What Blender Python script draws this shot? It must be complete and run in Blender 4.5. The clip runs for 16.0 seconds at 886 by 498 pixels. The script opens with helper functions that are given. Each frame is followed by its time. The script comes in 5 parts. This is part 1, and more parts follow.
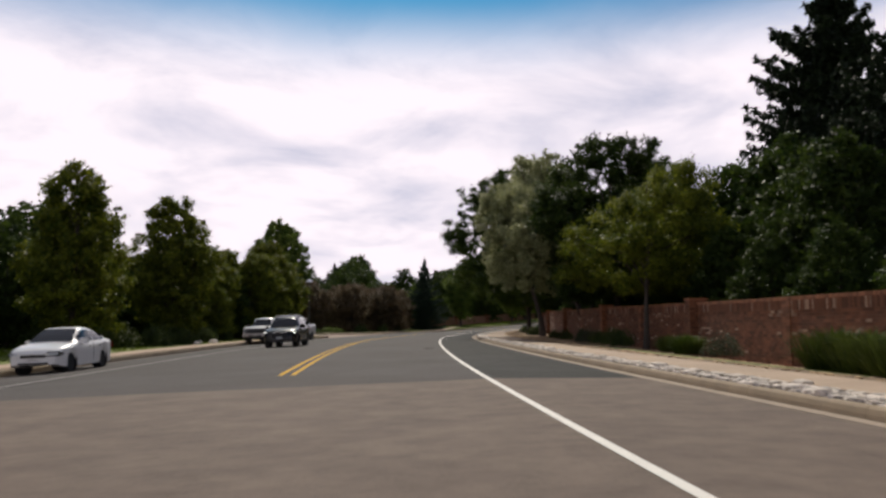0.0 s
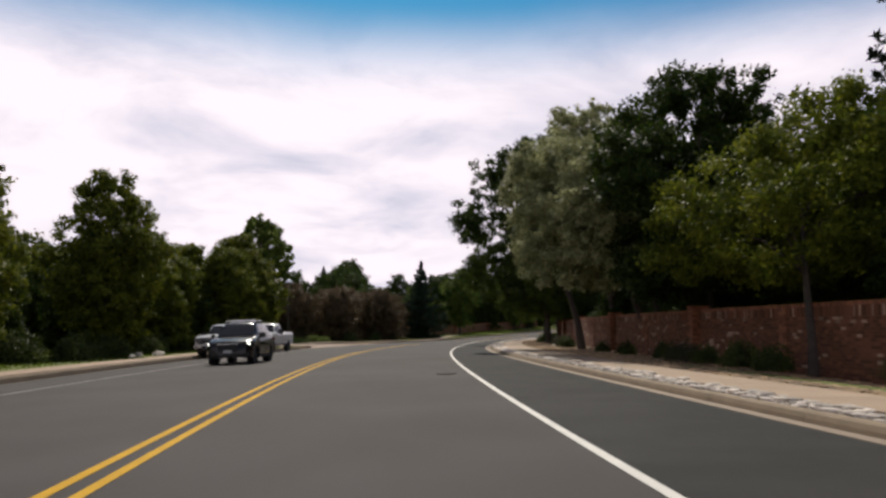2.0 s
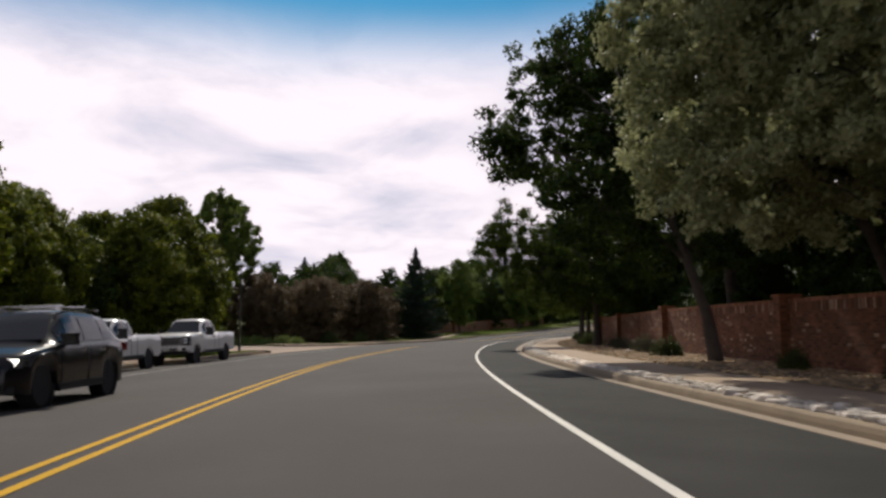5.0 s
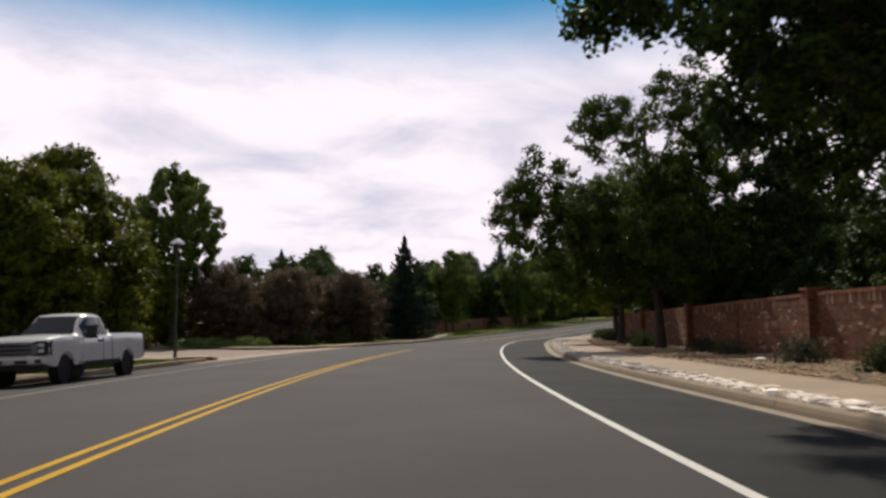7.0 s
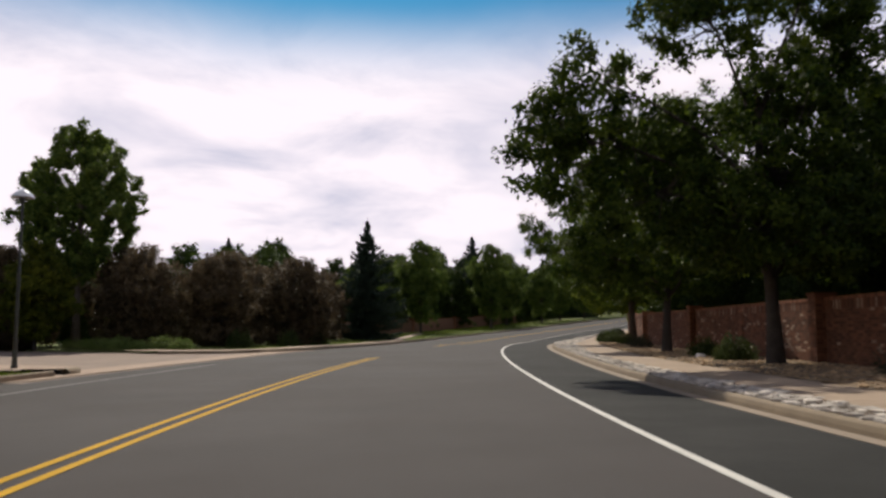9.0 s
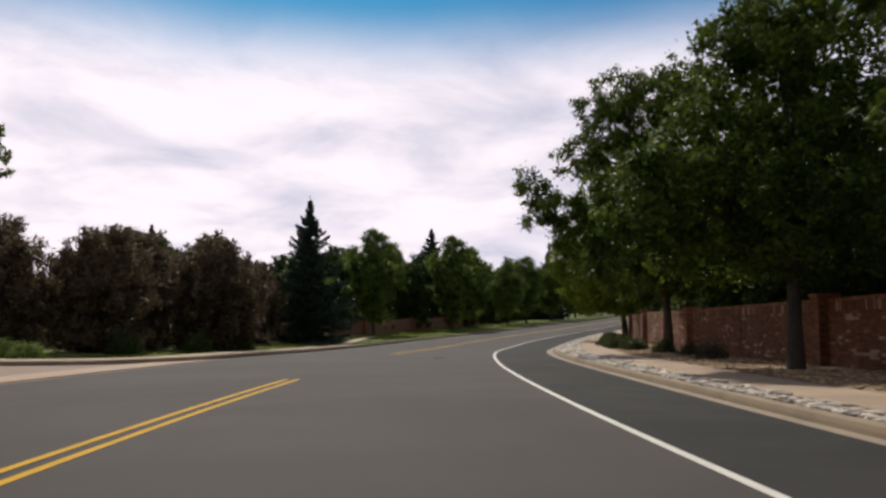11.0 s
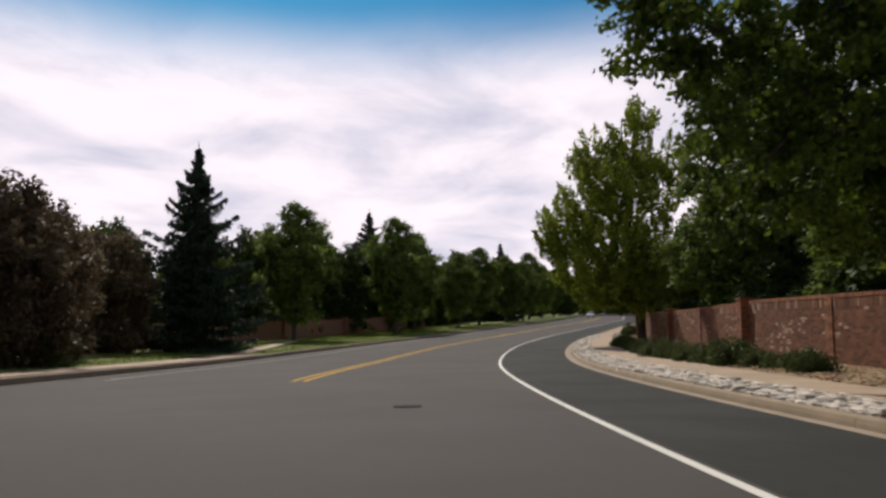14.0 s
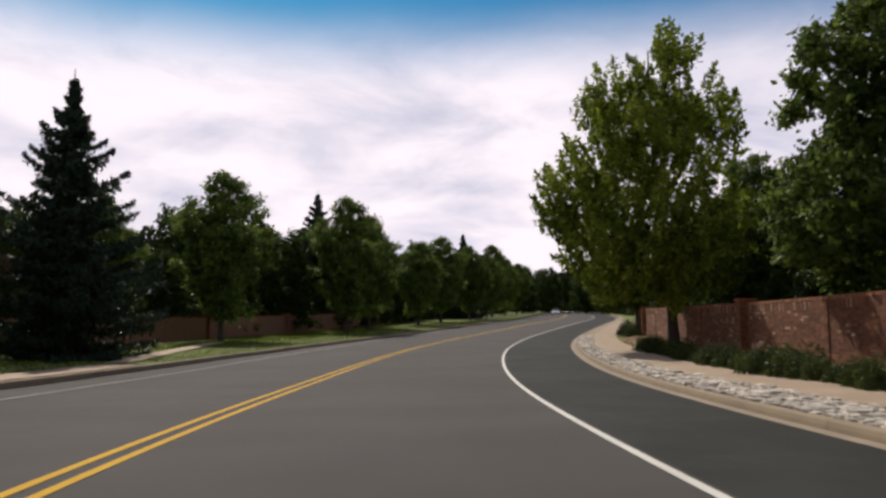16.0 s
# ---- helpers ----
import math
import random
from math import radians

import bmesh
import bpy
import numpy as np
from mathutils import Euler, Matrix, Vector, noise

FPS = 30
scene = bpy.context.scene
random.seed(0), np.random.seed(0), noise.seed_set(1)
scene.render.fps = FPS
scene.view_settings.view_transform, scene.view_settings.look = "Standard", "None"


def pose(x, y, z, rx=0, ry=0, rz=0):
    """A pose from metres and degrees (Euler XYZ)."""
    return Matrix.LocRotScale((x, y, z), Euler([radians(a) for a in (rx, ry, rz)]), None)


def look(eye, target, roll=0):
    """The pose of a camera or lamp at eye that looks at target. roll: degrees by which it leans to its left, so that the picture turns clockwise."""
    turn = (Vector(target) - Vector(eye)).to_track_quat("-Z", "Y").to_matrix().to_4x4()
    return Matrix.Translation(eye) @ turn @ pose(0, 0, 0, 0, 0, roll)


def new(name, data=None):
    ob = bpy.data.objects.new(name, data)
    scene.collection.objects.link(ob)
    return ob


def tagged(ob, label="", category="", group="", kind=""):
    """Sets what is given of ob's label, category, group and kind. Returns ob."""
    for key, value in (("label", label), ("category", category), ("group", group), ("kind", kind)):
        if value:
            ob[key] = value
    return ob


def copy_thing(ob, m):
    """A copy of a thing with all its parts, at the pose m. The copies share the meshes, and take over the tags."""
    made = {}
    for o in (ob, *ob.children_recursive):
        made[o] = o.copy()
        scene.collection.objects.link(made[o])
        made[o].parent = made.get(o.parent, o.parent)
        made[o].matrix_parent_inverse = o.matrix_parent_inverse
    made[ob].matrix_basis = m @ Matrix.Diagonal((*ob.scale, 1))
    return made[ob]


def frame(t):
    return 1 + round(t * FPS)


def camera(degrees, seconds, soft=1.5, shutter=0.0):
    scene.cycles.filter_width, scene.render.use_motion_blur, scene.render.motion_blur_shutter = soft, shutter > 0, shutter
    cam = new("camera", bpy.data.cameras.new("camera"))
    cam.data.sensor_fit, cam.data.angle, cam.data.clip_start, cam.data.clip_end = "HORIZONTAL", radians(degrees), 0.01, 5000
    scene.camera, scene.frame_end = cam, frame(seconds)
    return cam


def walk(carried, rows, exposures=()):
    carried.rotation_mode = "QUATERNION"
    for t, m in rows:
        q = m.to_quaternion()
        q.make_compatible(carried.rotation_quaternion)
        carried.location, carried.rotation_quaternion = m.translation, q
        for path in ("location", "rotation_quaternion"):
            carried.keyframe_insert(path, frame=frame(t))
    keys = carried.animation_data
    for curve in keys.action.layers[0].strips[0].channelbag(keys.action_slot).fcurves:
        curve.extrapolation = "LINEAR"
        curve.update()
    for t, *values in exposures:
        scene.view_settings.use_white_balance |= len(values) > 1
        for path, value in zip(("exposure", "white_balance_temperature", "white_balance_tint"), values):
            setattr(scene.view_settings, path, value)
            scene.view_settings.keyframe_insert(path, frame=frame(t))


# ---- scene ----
cam = camera(56.0, 16.0, soft=2.75, shutter=0.3)
# seconds, x, y, z, yaw, pitch, roll
ROWS = [
    (0.0, -0.002, 0.000, 0.989, 0.023, 5.379, 0.104),
    (0.5, -0.259, 3.450, 1.050, -0.086, 5.744, -0.367),
    (1.0, -0.495, 6.896, 1.034, -0.187, 5.656, -0.207),
    (1.5, -0.693, 10.356, 1.082, -0.334, 5.745, -0.186),
    (2.0, -0.901, 13.786, 1.085, -0.454, 5.920, -0.073),
    (2.5, -1.100, 17.210, 1.096, -0.573, 5.685, -0.320),
    (3.0, -1.280, 20.625, 1.119, -0.643, 5.884, -0.312),
    (3.5, -1.412, 24.031, 1.161, -0.753, 5.910, -0.184),
    (4.0, -1.521, 27.422, 1.150, -0.839, 5.917, -0.089),
    (6.5, -2.165, 45.138, 1.222, -1.581, 5.690, 0.464),
    (7.0, -2.332, 48.820, 1.220, -1.958, 5.762, 0.494),
    (7.5, -2.435, 52.564, 1.231, -2.434, 5.847, 0.417),
    (8.0, -2.486, 56.274, 1.249, -2.985, 5.859, 0.337),
    (8.5, -2.474, 59.965, 1.271, -3.774, 5.820, 0.099),
    (9.0, -2.431, 63.538, 1.301, -4.547, 5.769, -0.044),
    (11.5, -1.303, 83.060, 1.334, -8.496, 5.983, -0.351),
    (12.0, -0.979, 86.800, 1.379, -9.169, 5.874, -0.401),
    (12.5, -0.603, 90.562, 1.446, -9.897, 5.671, -0.431),
    (13.0, -0.189, 94.251, 1.390, -10.641, 5.848, -0.391),
    (13.5, 0.281, 97.918, 1.416, -11.453, 6.033, -0.236),
    (14.0, 0.792, 101.528, 1.411, -12.226, 6.220, -0.170),
    (14.5, 1.364, 105.116, 1.510, -13.052, 6.061, 0.076),
    (15.0, 1.909, 108.575, 1.471, -13.880, 6.145, 0.115),
    (15.5, 2.539, 112.059, 1.530, -14.686, 5.988, 0.007),
    (16.0, 3.176, 115.517, 1.624, -15.434, 6.103, -0.280),
]
walk(cam, [(t, pose(x, y, z, 90 + pitch, roll, yaw)) for t, x, y, z, yaw, pitch, roll in ROWS], [(0.0, -0.42, 6700, 9), (16.0, -0.42, 6700, 9)])

# ---- light ----
SUN_DIR = Vector((-0.11, 1.04, 1.0)).normalized()
SUN_EL = math.asin(SUN_DIR.z)
SUN_AZ = math.atan2(SUN_DIR.x, SUN_DIR.y)
sun = new("sun", bpy.data.lights.new("sun", "SUN"))
sun.data.energy, sun.data.angle, sun.data.color = 5.0, radians(1.0), (1.0, 0.935, 0.83)
sun.matrix_world = look(SUN_DIR * 50, (0, 0, 0))


def nodes_of(tree):
    """Short hand for building node trees."""
    def add(kind, inputs=None, **props):
        n = tree.nodes.new(kind)
        for k, v in props.items():
            if k == "operation":
                n.operation = v
            elif k == "blend_type":
                n.blend_type = v
            elif k == "data_type":
                n.data_type = v
            elif k == "noise_dimensions":
                n.noise_dimensions = v
            elif k == "interpolation_type":
                n.interpolation_type = v
            elif k == "feature":
                n.feature = v
        for k, v in (inputs or {}).items():
            if hasattr(v, "bl_idname") or hasattr(v, "is_output"):
                tree.links.new(v, n.inputs[k])
            else:
                n.inputs[k].default_value = v
        return n
    return add


world = bpy.data.worlds.new("world")
scene.world = world
world.use_nodes = True
wt = world.node_tree
wt.nodes.clear()
A = nodes_of(wt)
sky = A("ShaderNodeTexSky")
sky.sky_type, sky.sun_disc = "NISHITA", False
sky.sun_elevation, sky.sun_rotation = SUN_EL, SUN_AZ
sky.air_density, sky.dust_density, sky.ozone_density = 1.0, 0.6, 2.5
coord = A("ShaderNodeTexCoord")
split = A("ShaderNodeSeparateXYZ", {0: coord.outputs["Generated"]})
# cloud sheet: the view direction laid on a flat layer high above
zc = A("ShaderNodeMath", {0: split.outputs[2], 1: 0.16}, operation="ADD")
px = A("ShaderNodeMath", {0: split.outputs[0], 1: zc.outputs[0]}, operation="DIVIDE")
py = A("ShaderNodeMath", {0: split.outputs[1], 1: zc.outputs[0]}, operation="DIVIDE")
flat = A("ShaderNodeCombineXYZ", {0: px.outputs[0], 1: py.outputs[0], 2: 0.0})
n1 = A("ShaderNodeTexNoise", {"Vector": flat.outputs[0], "Scale": 0.9, "Detail": 5.0, "Roughness": 0.5, "Distortion": 0.3})
n2 = A("ShaderNodeTexNoise", {"Vector": flat.outputs[0], "Scale": 1.7, "Detail": 6.0, "Roughness": 0.6, "Distortion": 0.45})
mixn = A("ShaderNodeMath", {0: n1.outputs[0], 1: n2.outputs[0]}, operation="ADD")
ramp = A("ShaderNodeValToRGB", {"Fac": A("ShaderNodeMath", {0: mixn.outputs[0], 1: 0.5}, operation="MULTIPLY").outputs[0]})
e = ramp.color_ramp.elements
e[0].position, e[0].color = 0.37, (0.82, 0.82, 1.03, 1)
e[1].position, e[1].color = 0.53, (1.40, 1.28, 1.41, 1)
# blue higher up stands in for the tinted top band of the windscreen
edge = A("ShaderNodeMath", {0: n1.outputs[0], 1: 0.07}, operation="MULTIPLY")
zz = A("ShaderNodeMath", {0: split.outputs[2], 1: edge.outputs[0]}, operation="ADD")
cover = A("ShaderNodeMapRange", {"Value": zz.outputs[0], "From Min": 0.312, "From Max": 0.425, "To Min": 1.0, "To Max": 0.03}, interpolation_type="SMOOTHSTEP")
# unseen broken cloud towards the zenith, added to whiten the fill light
high = A("ShaderNodeMapRange", {"Value": A("ShaderNodeMath", {0: split.outputs[2], 1: A("ShaderNodeMath", {0: n2.outputs[0], 1: 0.3}, operation="MULTIPLY").outputs[0]}, operation="ADD").outputs[0], "From Min": 0.58, "From Max": 0.78, "To Min": 0.0, "To Max": 0.22})
cover = A("ShaderNodeMath", {0: cover.outputs[0], 1: high.outputs[0]}, operation="MAXIMUM")
skyc = A("ShaderNodeMix", {"Factor": 1.0, 6: sky.outputs[0], 7: (0.010, 0.068, 0.096, 1)}, data_type="RGBA", blend_type="MULTIPLY")
# the blue pales towards the zenith
pale = A("ShaderNodeMapRange", {"Value": split.outputs[2], "From Min": 0.42, "From Max": 0.62})
zenith = A("ShaderNodeMix", {"Factor": 1.0, 6: sky.outputs[0], 7: (0.052, 0.056, 0.058, 1)}, data_type="RGBA", blend_type="MULTIPLY")
skyc = A("ShaderNodeMix", {"Factor": pale.outputs[0], 6: skyc.outputs[2], 7: zenith.outputs[2]}, data_type="RGBA")
both = A("ShaderNodeMix", {"Factor": cover.outputs[0], 6: skyc.outputs[2], 7: ramp.outputs[0]}, data_type="RGBA")
bg = A("ShaderNodeBackground", {"Color": both.outputs[2], "Strength": 1.0})
wo = A("ShaderNodeOutputWorld", {"Surface": bg.outputs[0]})


# ---- materials ----
def material(name, base, rough=0.8, spread=0.25, scale=6.0, fine=60.0, bump=0.15, metal=0.0, spec=0.4, rand=0.0, other=None, mixscale=None, coat=0.0, island=0.0):
    """A surface with variation at two scales; rand varies it per object, island per loose piece."""
    m = bpy.data.materials.new(name)
    m.use_nodes = True
    t = m.node_tree
    t.nodes.clear()
    B = nodes_of(t)
    geo = B("ShaderNodeNewGeometry")
    pos = geo.outputs["Position"]
    big = B("ShaderNodeTexNoise", {"Vector": pos, "Scale": scale, "Detail": 5.0, "Roughness": 0.6})
    small = B("ShaderNodeTexNoise", {"Vector": pos, "Scale": fine, "Detail": 4.0, "Roughness": 0.65})
    s = B("ShaderNodeMath", {0: big.outputs[0], 1: small.outputs[0]}, operation="ADD")
    lo, hi = 1 - spread, 1 + spread
    val = B("ShaderNodeMapRange", {"Value": s.outputs[0], "From Min": 0.7, "From Max": 1.3, "To Min": lo, "To Max": hi}).outputs[0]
    if rand:
        info = B("ShaderNodeObjectInfo")
        r = B("ShaderNodeMapRange", {"Value": info.outputs["Random"], "To Min": 1 - rand, "To Max": 1 + rand})
        val = B("ShaderNodeMath", {0: val, 1: r.outputs[0]}, operation="MULTIPLY").outputs[0]
    if island:
        r = B("ShaderNodeMapRange", {"Value": geo.outputs["Random Per Island"], "To Min": 1 - island, "To Max": 1 + island})
        val = B("ShaderNodeMath", {0: val, 1: r.outputs[0]}, operation="MULTIPLY").outputs[0]
    colour = (*base, 1)
    if other is not None:
        if island and mixscale is None:
            f = B("ShaderNodeMapRange", {"Value": geo.outputs["Random Per Island"], "From Min": 0.0, "From Max": 1.0}).outputs[0]
        else:
            nz = B("ShaderNodeTexNoise", {"Vector": pos, "Scale": mixscale or 2.0, "Detail": 4.0, "Roughness": 0.6})
            f = B("ShaderNodeMapRange", {"Value": nz.outputs[0], "From Min": 0.4, "From Max": 0.62}).outputs[0]
        colour = B("ShaderNodeMix", {"Factor": f, 6: (*base, 1), 7: (*other, 1)}, data_type="RGBA").outputs[2]
    col = B("ShaderNodeMix", {"Factor": 1.0, 6: colour, 7: val}, data_type="RGBA", blend_type="MULTIPLY")
    bsdf = B("ShaderNodeBsdfPrincipled", {"Base Color": col.outputs[2], "Roughness": rough, "Metallic": metal, "Specular IOR Level": spec, "Coat Weight": coat})
    if bump:
        b = B("ShaderNodeBump", {"Height": s.outputs[0], "Strength": bump, "Distance": 0.02})
        t.links.new(b.outputs[0], bsdf.inputs["Normal"])
    B("ShaderNodeOutputMaterial", {"Surface": bsdf.outputs[0]})
    return m


def leaf_material(name, base, other, through_light=0.32, rough=0.55):
    m = bpy.data.materials.new(name)
    m.use_nodes = True
    t = m.node_tree
    t.nodes.clear()
    B = nodes_of(t)
    geo = B("ShaderNodeNewGeometry")
    nz = B("ShaderNodeTexNoise", {"Vector": geo.outputs["Position"], "Scale": 0.9, "Detail": 4.0, "Roughness": 0.65})
    part_of = B("ShaderNodeMath", {0: geo.outputs["Random Per Island"], 1: 0.35}, operation="MULTIPLY")
    f = B("ShaderNodeMath", {0: nz.outputs[0], 1: part_of.outputs[0]}, operation="ADD")
    f2 = B("ShaderNodeMapRange", {"Value": f.outputs[0], "From Min": 0.45, "From Max": 0.92})
    col = B("ShaderNodeMix", {"Factor": f2.outputs[0], 6: (*base, 1), 7: (*other, 1)}, data_type="RGBA")
    info = B("ShaderNodeObjectInfo")
    hs = B("ShaderNodeMapRange", {"Value": info.outputs["Random"], "To Min": 0.85, "To Max": 1.15})
    c2 = B("ShaderNodeMix", {"Factor": 1.0, 6: col.outputs[2], 7: hs.outputs[0]}, data_type="RGBA", blend_type="MULTIPLY")
    d = B("ShaderNodeBsdfPrincipled", {"Base Color": c2.outputs[2], "Roughness": rough, "Specular IOR Level": 0.12})
    tr = B("ShaderNodeBsdfTranslucent", {"Color": c2.outputs[2]})
    mx = B("ShaderNodeMixShader", {0: through_light, 1: d.outputs[0], 2: tr.outputs[0]})
    B("ShaderNodeOutputMaterial", {"Surface": mx.outputs[0]})
    return m


def glass_material(name, tint, rough=0.03):
    m = bpy.data.materials.new(name)
    m.use_nodes = True
    b = m.node_tree.nodes["Principled BSDF"]
    b.inputs["Base Color"].default_value = (*tint, 1)
    b.inputs["Roughness"].default_value = rough
    b.inputs["Specular IOR Level"].default_value = 0.28
    return m


M_ASPHALT = material("asphalt", (0.060, 0.051, 0.0475), 0.92, 0.13, 0.35, 90, 0.25, spec=0.25, other=(0.068, 0.060, 0.057), mixscale=0.18)
# dark shoulder asphalt, lowered further with vignetting and shade put into the colour
M_SHOULDER = material("shade_darkened_shoulder_asphalt", (0.026, 0.026, 0.024), 0.92, 0.22, 0.6, 60, 0.25, spec=0.18, other=(0.033, 0.032, 0.030), mixscale=0.3)
M_ASPHALT_OLD = material("worn_asphalt", (0.122, 0.091, 0.073), 0.92, 0.24, 2.5, 34, 0.4, spec=0.25, other=(0.148, 0.112, 0.089), mixscale=0.9)
M_CONCRETE = material("concrete", (0.37, 0.270, 0.190), 0.85, 0.15, 1.2, 40, 0.2, rand=0.06)
M_KERB = material("kerb_concrete", (0.26, 0.195, 0.125), 0.85, 0.2, 1.5, 40, 0.2)
M_GUTTER = material("gutter_concrete", (0.29, 0.225, 0.165), 0.85, 0.2, 1.5, 40, 0.2)
M_PINK = material("tinted_concrete", (0.36, 0.250, 0.175), 0.85, 0.15, 1.0, 40, 0.2, rand=0.06)
M_GRASS_GROUND = material("grassy_soil", (0.125, 0.155, 0.022), 0.95, 0.25, 0.6, 30, 0.4, other=(0.135, 0.155, 0.032), mixscale=0.25)
M_BED = material("mulch", (0.27, 0.18, 0.10), 0.95, 0.4, 1.5, 35, 0.5, other=(0.13, 0.09, 0.055), mixscale=0.8)
M_STREET = material("worn_tan_asphalt", (0.26, 0.19, 0.145), 0.9, 0.2, 0.6, 50, 0.25)
M_WHITE = material("white_marking", (0.64, 0.61, 0.56), 0.7, 0.12, 1.5, 60, 0.1)
M_WHITE_WORN = material("worn_white_marking", (0.30, 0.28, 0.27), 0.8, 0.25, 1.5, 40, 0.1)
M_YELLOW = material("yellow_marking", (0.58, 0.325, 0.012), 0.8, 0.15, 1.5, 60, 0.1, spec=0.12)
M_STONE = material("pale_cobble", (0.78, 0.69, 0.59), 0.85, 0.25, 4, 40, 0.3, rand=0.3, island=0.38)
M_ROCK = material("tan_rock", (0.44, 0.30, 0.17), 0.9, 0.25, 5, 40, 0.3, island=0.45)
M_GRAVEL = material("tan_gravel", (0.32, 0.245, 0.175), 0.95, 0.4, 3, 45, 0.5)
M_IRON = material("cast_iron", (0.056, 0.050, 0.046), 0.95, 0.2, 12, 80, 0.3, spec=0.05)
M_BRICK = material("brick", (0.205, 0.080, 0.038), 0.9, 0.22, 1.2, 60, 0.3, rand=0.3, island=0.4)
M_BRICK_PALE = material("pale_brick", (0.37, 0.235, 0.155), 0.9, 0.2, 3, 60, 0.3, island=0.3)
M_MORTAR = material("mortar", (0.18, 0.095, 0.058), 0.95, 0.2, 2, 60, 0.3)
M_BARK = material("bark", (0.062, 0.049, 0.038), 0.95, 0.35, 4, 30, 0.6)
M_BARK_PALE = material("pale_bark", (0.16, 0.13, 0.10), 0.95, 0.35, 4, 30, 0.6)
M_LEAF_DARK = leaf_material("dark_green_leaves", (0.012, 0.028, 0.005), (0.062, 0.092, 0.014), 0.36)
M_LEAF = leaf_material("green_leaves", (0.018, 0.042, 0.006), (0.115, 0.155, 0.018), 0.4)
# lighter copy of the leaf green, windscreen haze put into its colour
M_LEAF_HAZED = leaf_material("hazed_green_leaves", (0.040, 0.078, 0.016), (0.175, 0.225, 0.042), 0.5)
M_LEAF_YELLOW = leaf_material("yellow_green_leaves", (0.036, 0.060, 0.005), (0.200, 0.215, 0.022), 0.42)
M_LEAF_MAPLE = leaf_material("sunny_maple_leaves", (0.085, 0.130, 0.014), (0.29, 0.33, 0.04), 0.48)
M_LEAF_OLIVE = leaf_material("silvery_olive_leaves", (0.15, 0.16, 0.07), (0.42, 0.43, 0.23), 0.4)
M_LEAF_BROWN = leaf_material("purple_brown_leaves", (0.060, 0.044, 0.024), (0.150, 0.108, 0.060), 0.4)
M_NEEDLE = leaf_material("blue_green_needles", (0.015, 0.028, 0.016), (0.050, 0.075, 0.048), 0.15)
M_NEEDLE_DARK = leaf_material("dark_needles", (0.006, 0.012, 0.005), (0.018, 0.030, 0.010), 0.12)
M_SHRUB = leaf_material("shrub_leaves", (0.028, 0.046, 0.012), (0.098, 0.122, 0.034))
M_SHRUB_BRIGHT = leaf_material("bright_shrub_leaves", (0.13, 0.19, 0.045), (0.25, 0.31, 0.095))
M_GRASS = leaf_material("grass_blades", (0.075, 0.118, 0.012), (0.125, 0.165, 0.018), 0.4)
M_TYRE = material("tyre_rubber", (0.02, 0.02, 0.02), 0.85, 0.2, 10, 80, 0.2)
M_RIM = material("alloy_rim", (0.35, 0.35, 0.36), 0.4, 0.1, 10, 80, 0.05, metal=0.3)
M_DARK_RIM = material("dark_alloy_rim", (0.15, 0.15, 0.15), 0.4, 0.1, 10, 80, 0.05, metal=0.3)
M_PAINT_WHITE = material("white_car_paint", (0.74, 0.72, 0.69), 0.3, 0.05, 1, 30, 0.02, coat=0.6)
M_PAINT_SILVER = material("silver_white_car_paint", (0.76, 0.75, 0.73), 0.3, 0.05, 1, 30, 0.02, coat=0.6)
M_PAINT_BLACK = material("black_car_paint", (0.006, 0.006, 0.007), 0.25, 0.1, 1, 30, 0.02, spec=0.25, coat=0.15)
M_BLACK = material("black_plastic", (0.015, 0.015, 0.016), 0.6, 0.15, 5, 60, 0.1)
M_CHROME = material("chrome", (0.6, 0.6, 0.62), 0.2, 0.05, 5, 60, 0.02, metal=1.0)
M_GLASS = glass_material("tinted_glass", (0.02, 0.022, 0.025))
M_LENS = glass_material("lamp_lens", (0.55, 0.57, 0.6), 0.1)
M_RED_LENS = glass_material("red_lens", (0.25, 0.01, 0.01), 0.15)
M_PLATE = material("plate", (0.5, 0.5, 0.48), 0.5, 0.1, 5, 60, 0.05)
M_POLE = material("painted_steel_pole", (0.075, 0.08, 0.07), 0.5, 0.15, 4, 40, 0.1, metal=0.3)
M_ROOF = material("grey_roof_shingles", (0.075, 0.068, 0.062), 0.9, 0.2, 3, 30, 0.3)
M_HOUSE = material("pale_house_siding", (0.42, 0.38, 0.33), 0.9, 0.1, 2, 30, 0.1)


def glowing(name, colour, strength):
    m = bpy.data.materials.new(name)
    m.use_nodes = True
    b = m.node_tree.nodes["Principled BSDF"]
    b.inputs["Base Color"].default_value = (0.8, 0.8, 0.8, 1)
    b.inputs["Emission Color"].default_value = (*colour, 1)
    b.inputs["Emission Strength"].default_value = strength
    return m


M_HEADLIGHT = glowing("lit_headlamp", (1.0, 0.97, 0.9), 4.0)


# ---- mesh helpers ----
def mesh_object(name, verts, faces, mat, parent=None, smooth=False, label=""):
    me = bpy.data.meshes.new(name)
    me.from_pydata([tuple(v) for v in verts], [], [tuple(f) for f in faces])
    me.materials.append(mat)
    if smooth:
        me.polygons.foreach_set("use_smooth", [True] * len(me.polygons))
    me.update()
    ob = new(name, me)
    if parent is not None:
        ob.parent = parent
    if label:
        ob["label"] = label
    return ob


def part(name, bm, mat, parent, label="", smooth=False):
    me = bpy.data.meshes.new(name)
    bm.to_mesh(me)
    bm.free()
    me.materials.append(mat)
    if smooth:
        me.polygons.foreach_set("use_smooth", [True] * len(me.polygons))
        me.set_sharp_from_angle(angle=radians(38))
    ob = new(name, me)
    ob.parent = parent
    if label:
        ob["label"] = label
    return ob


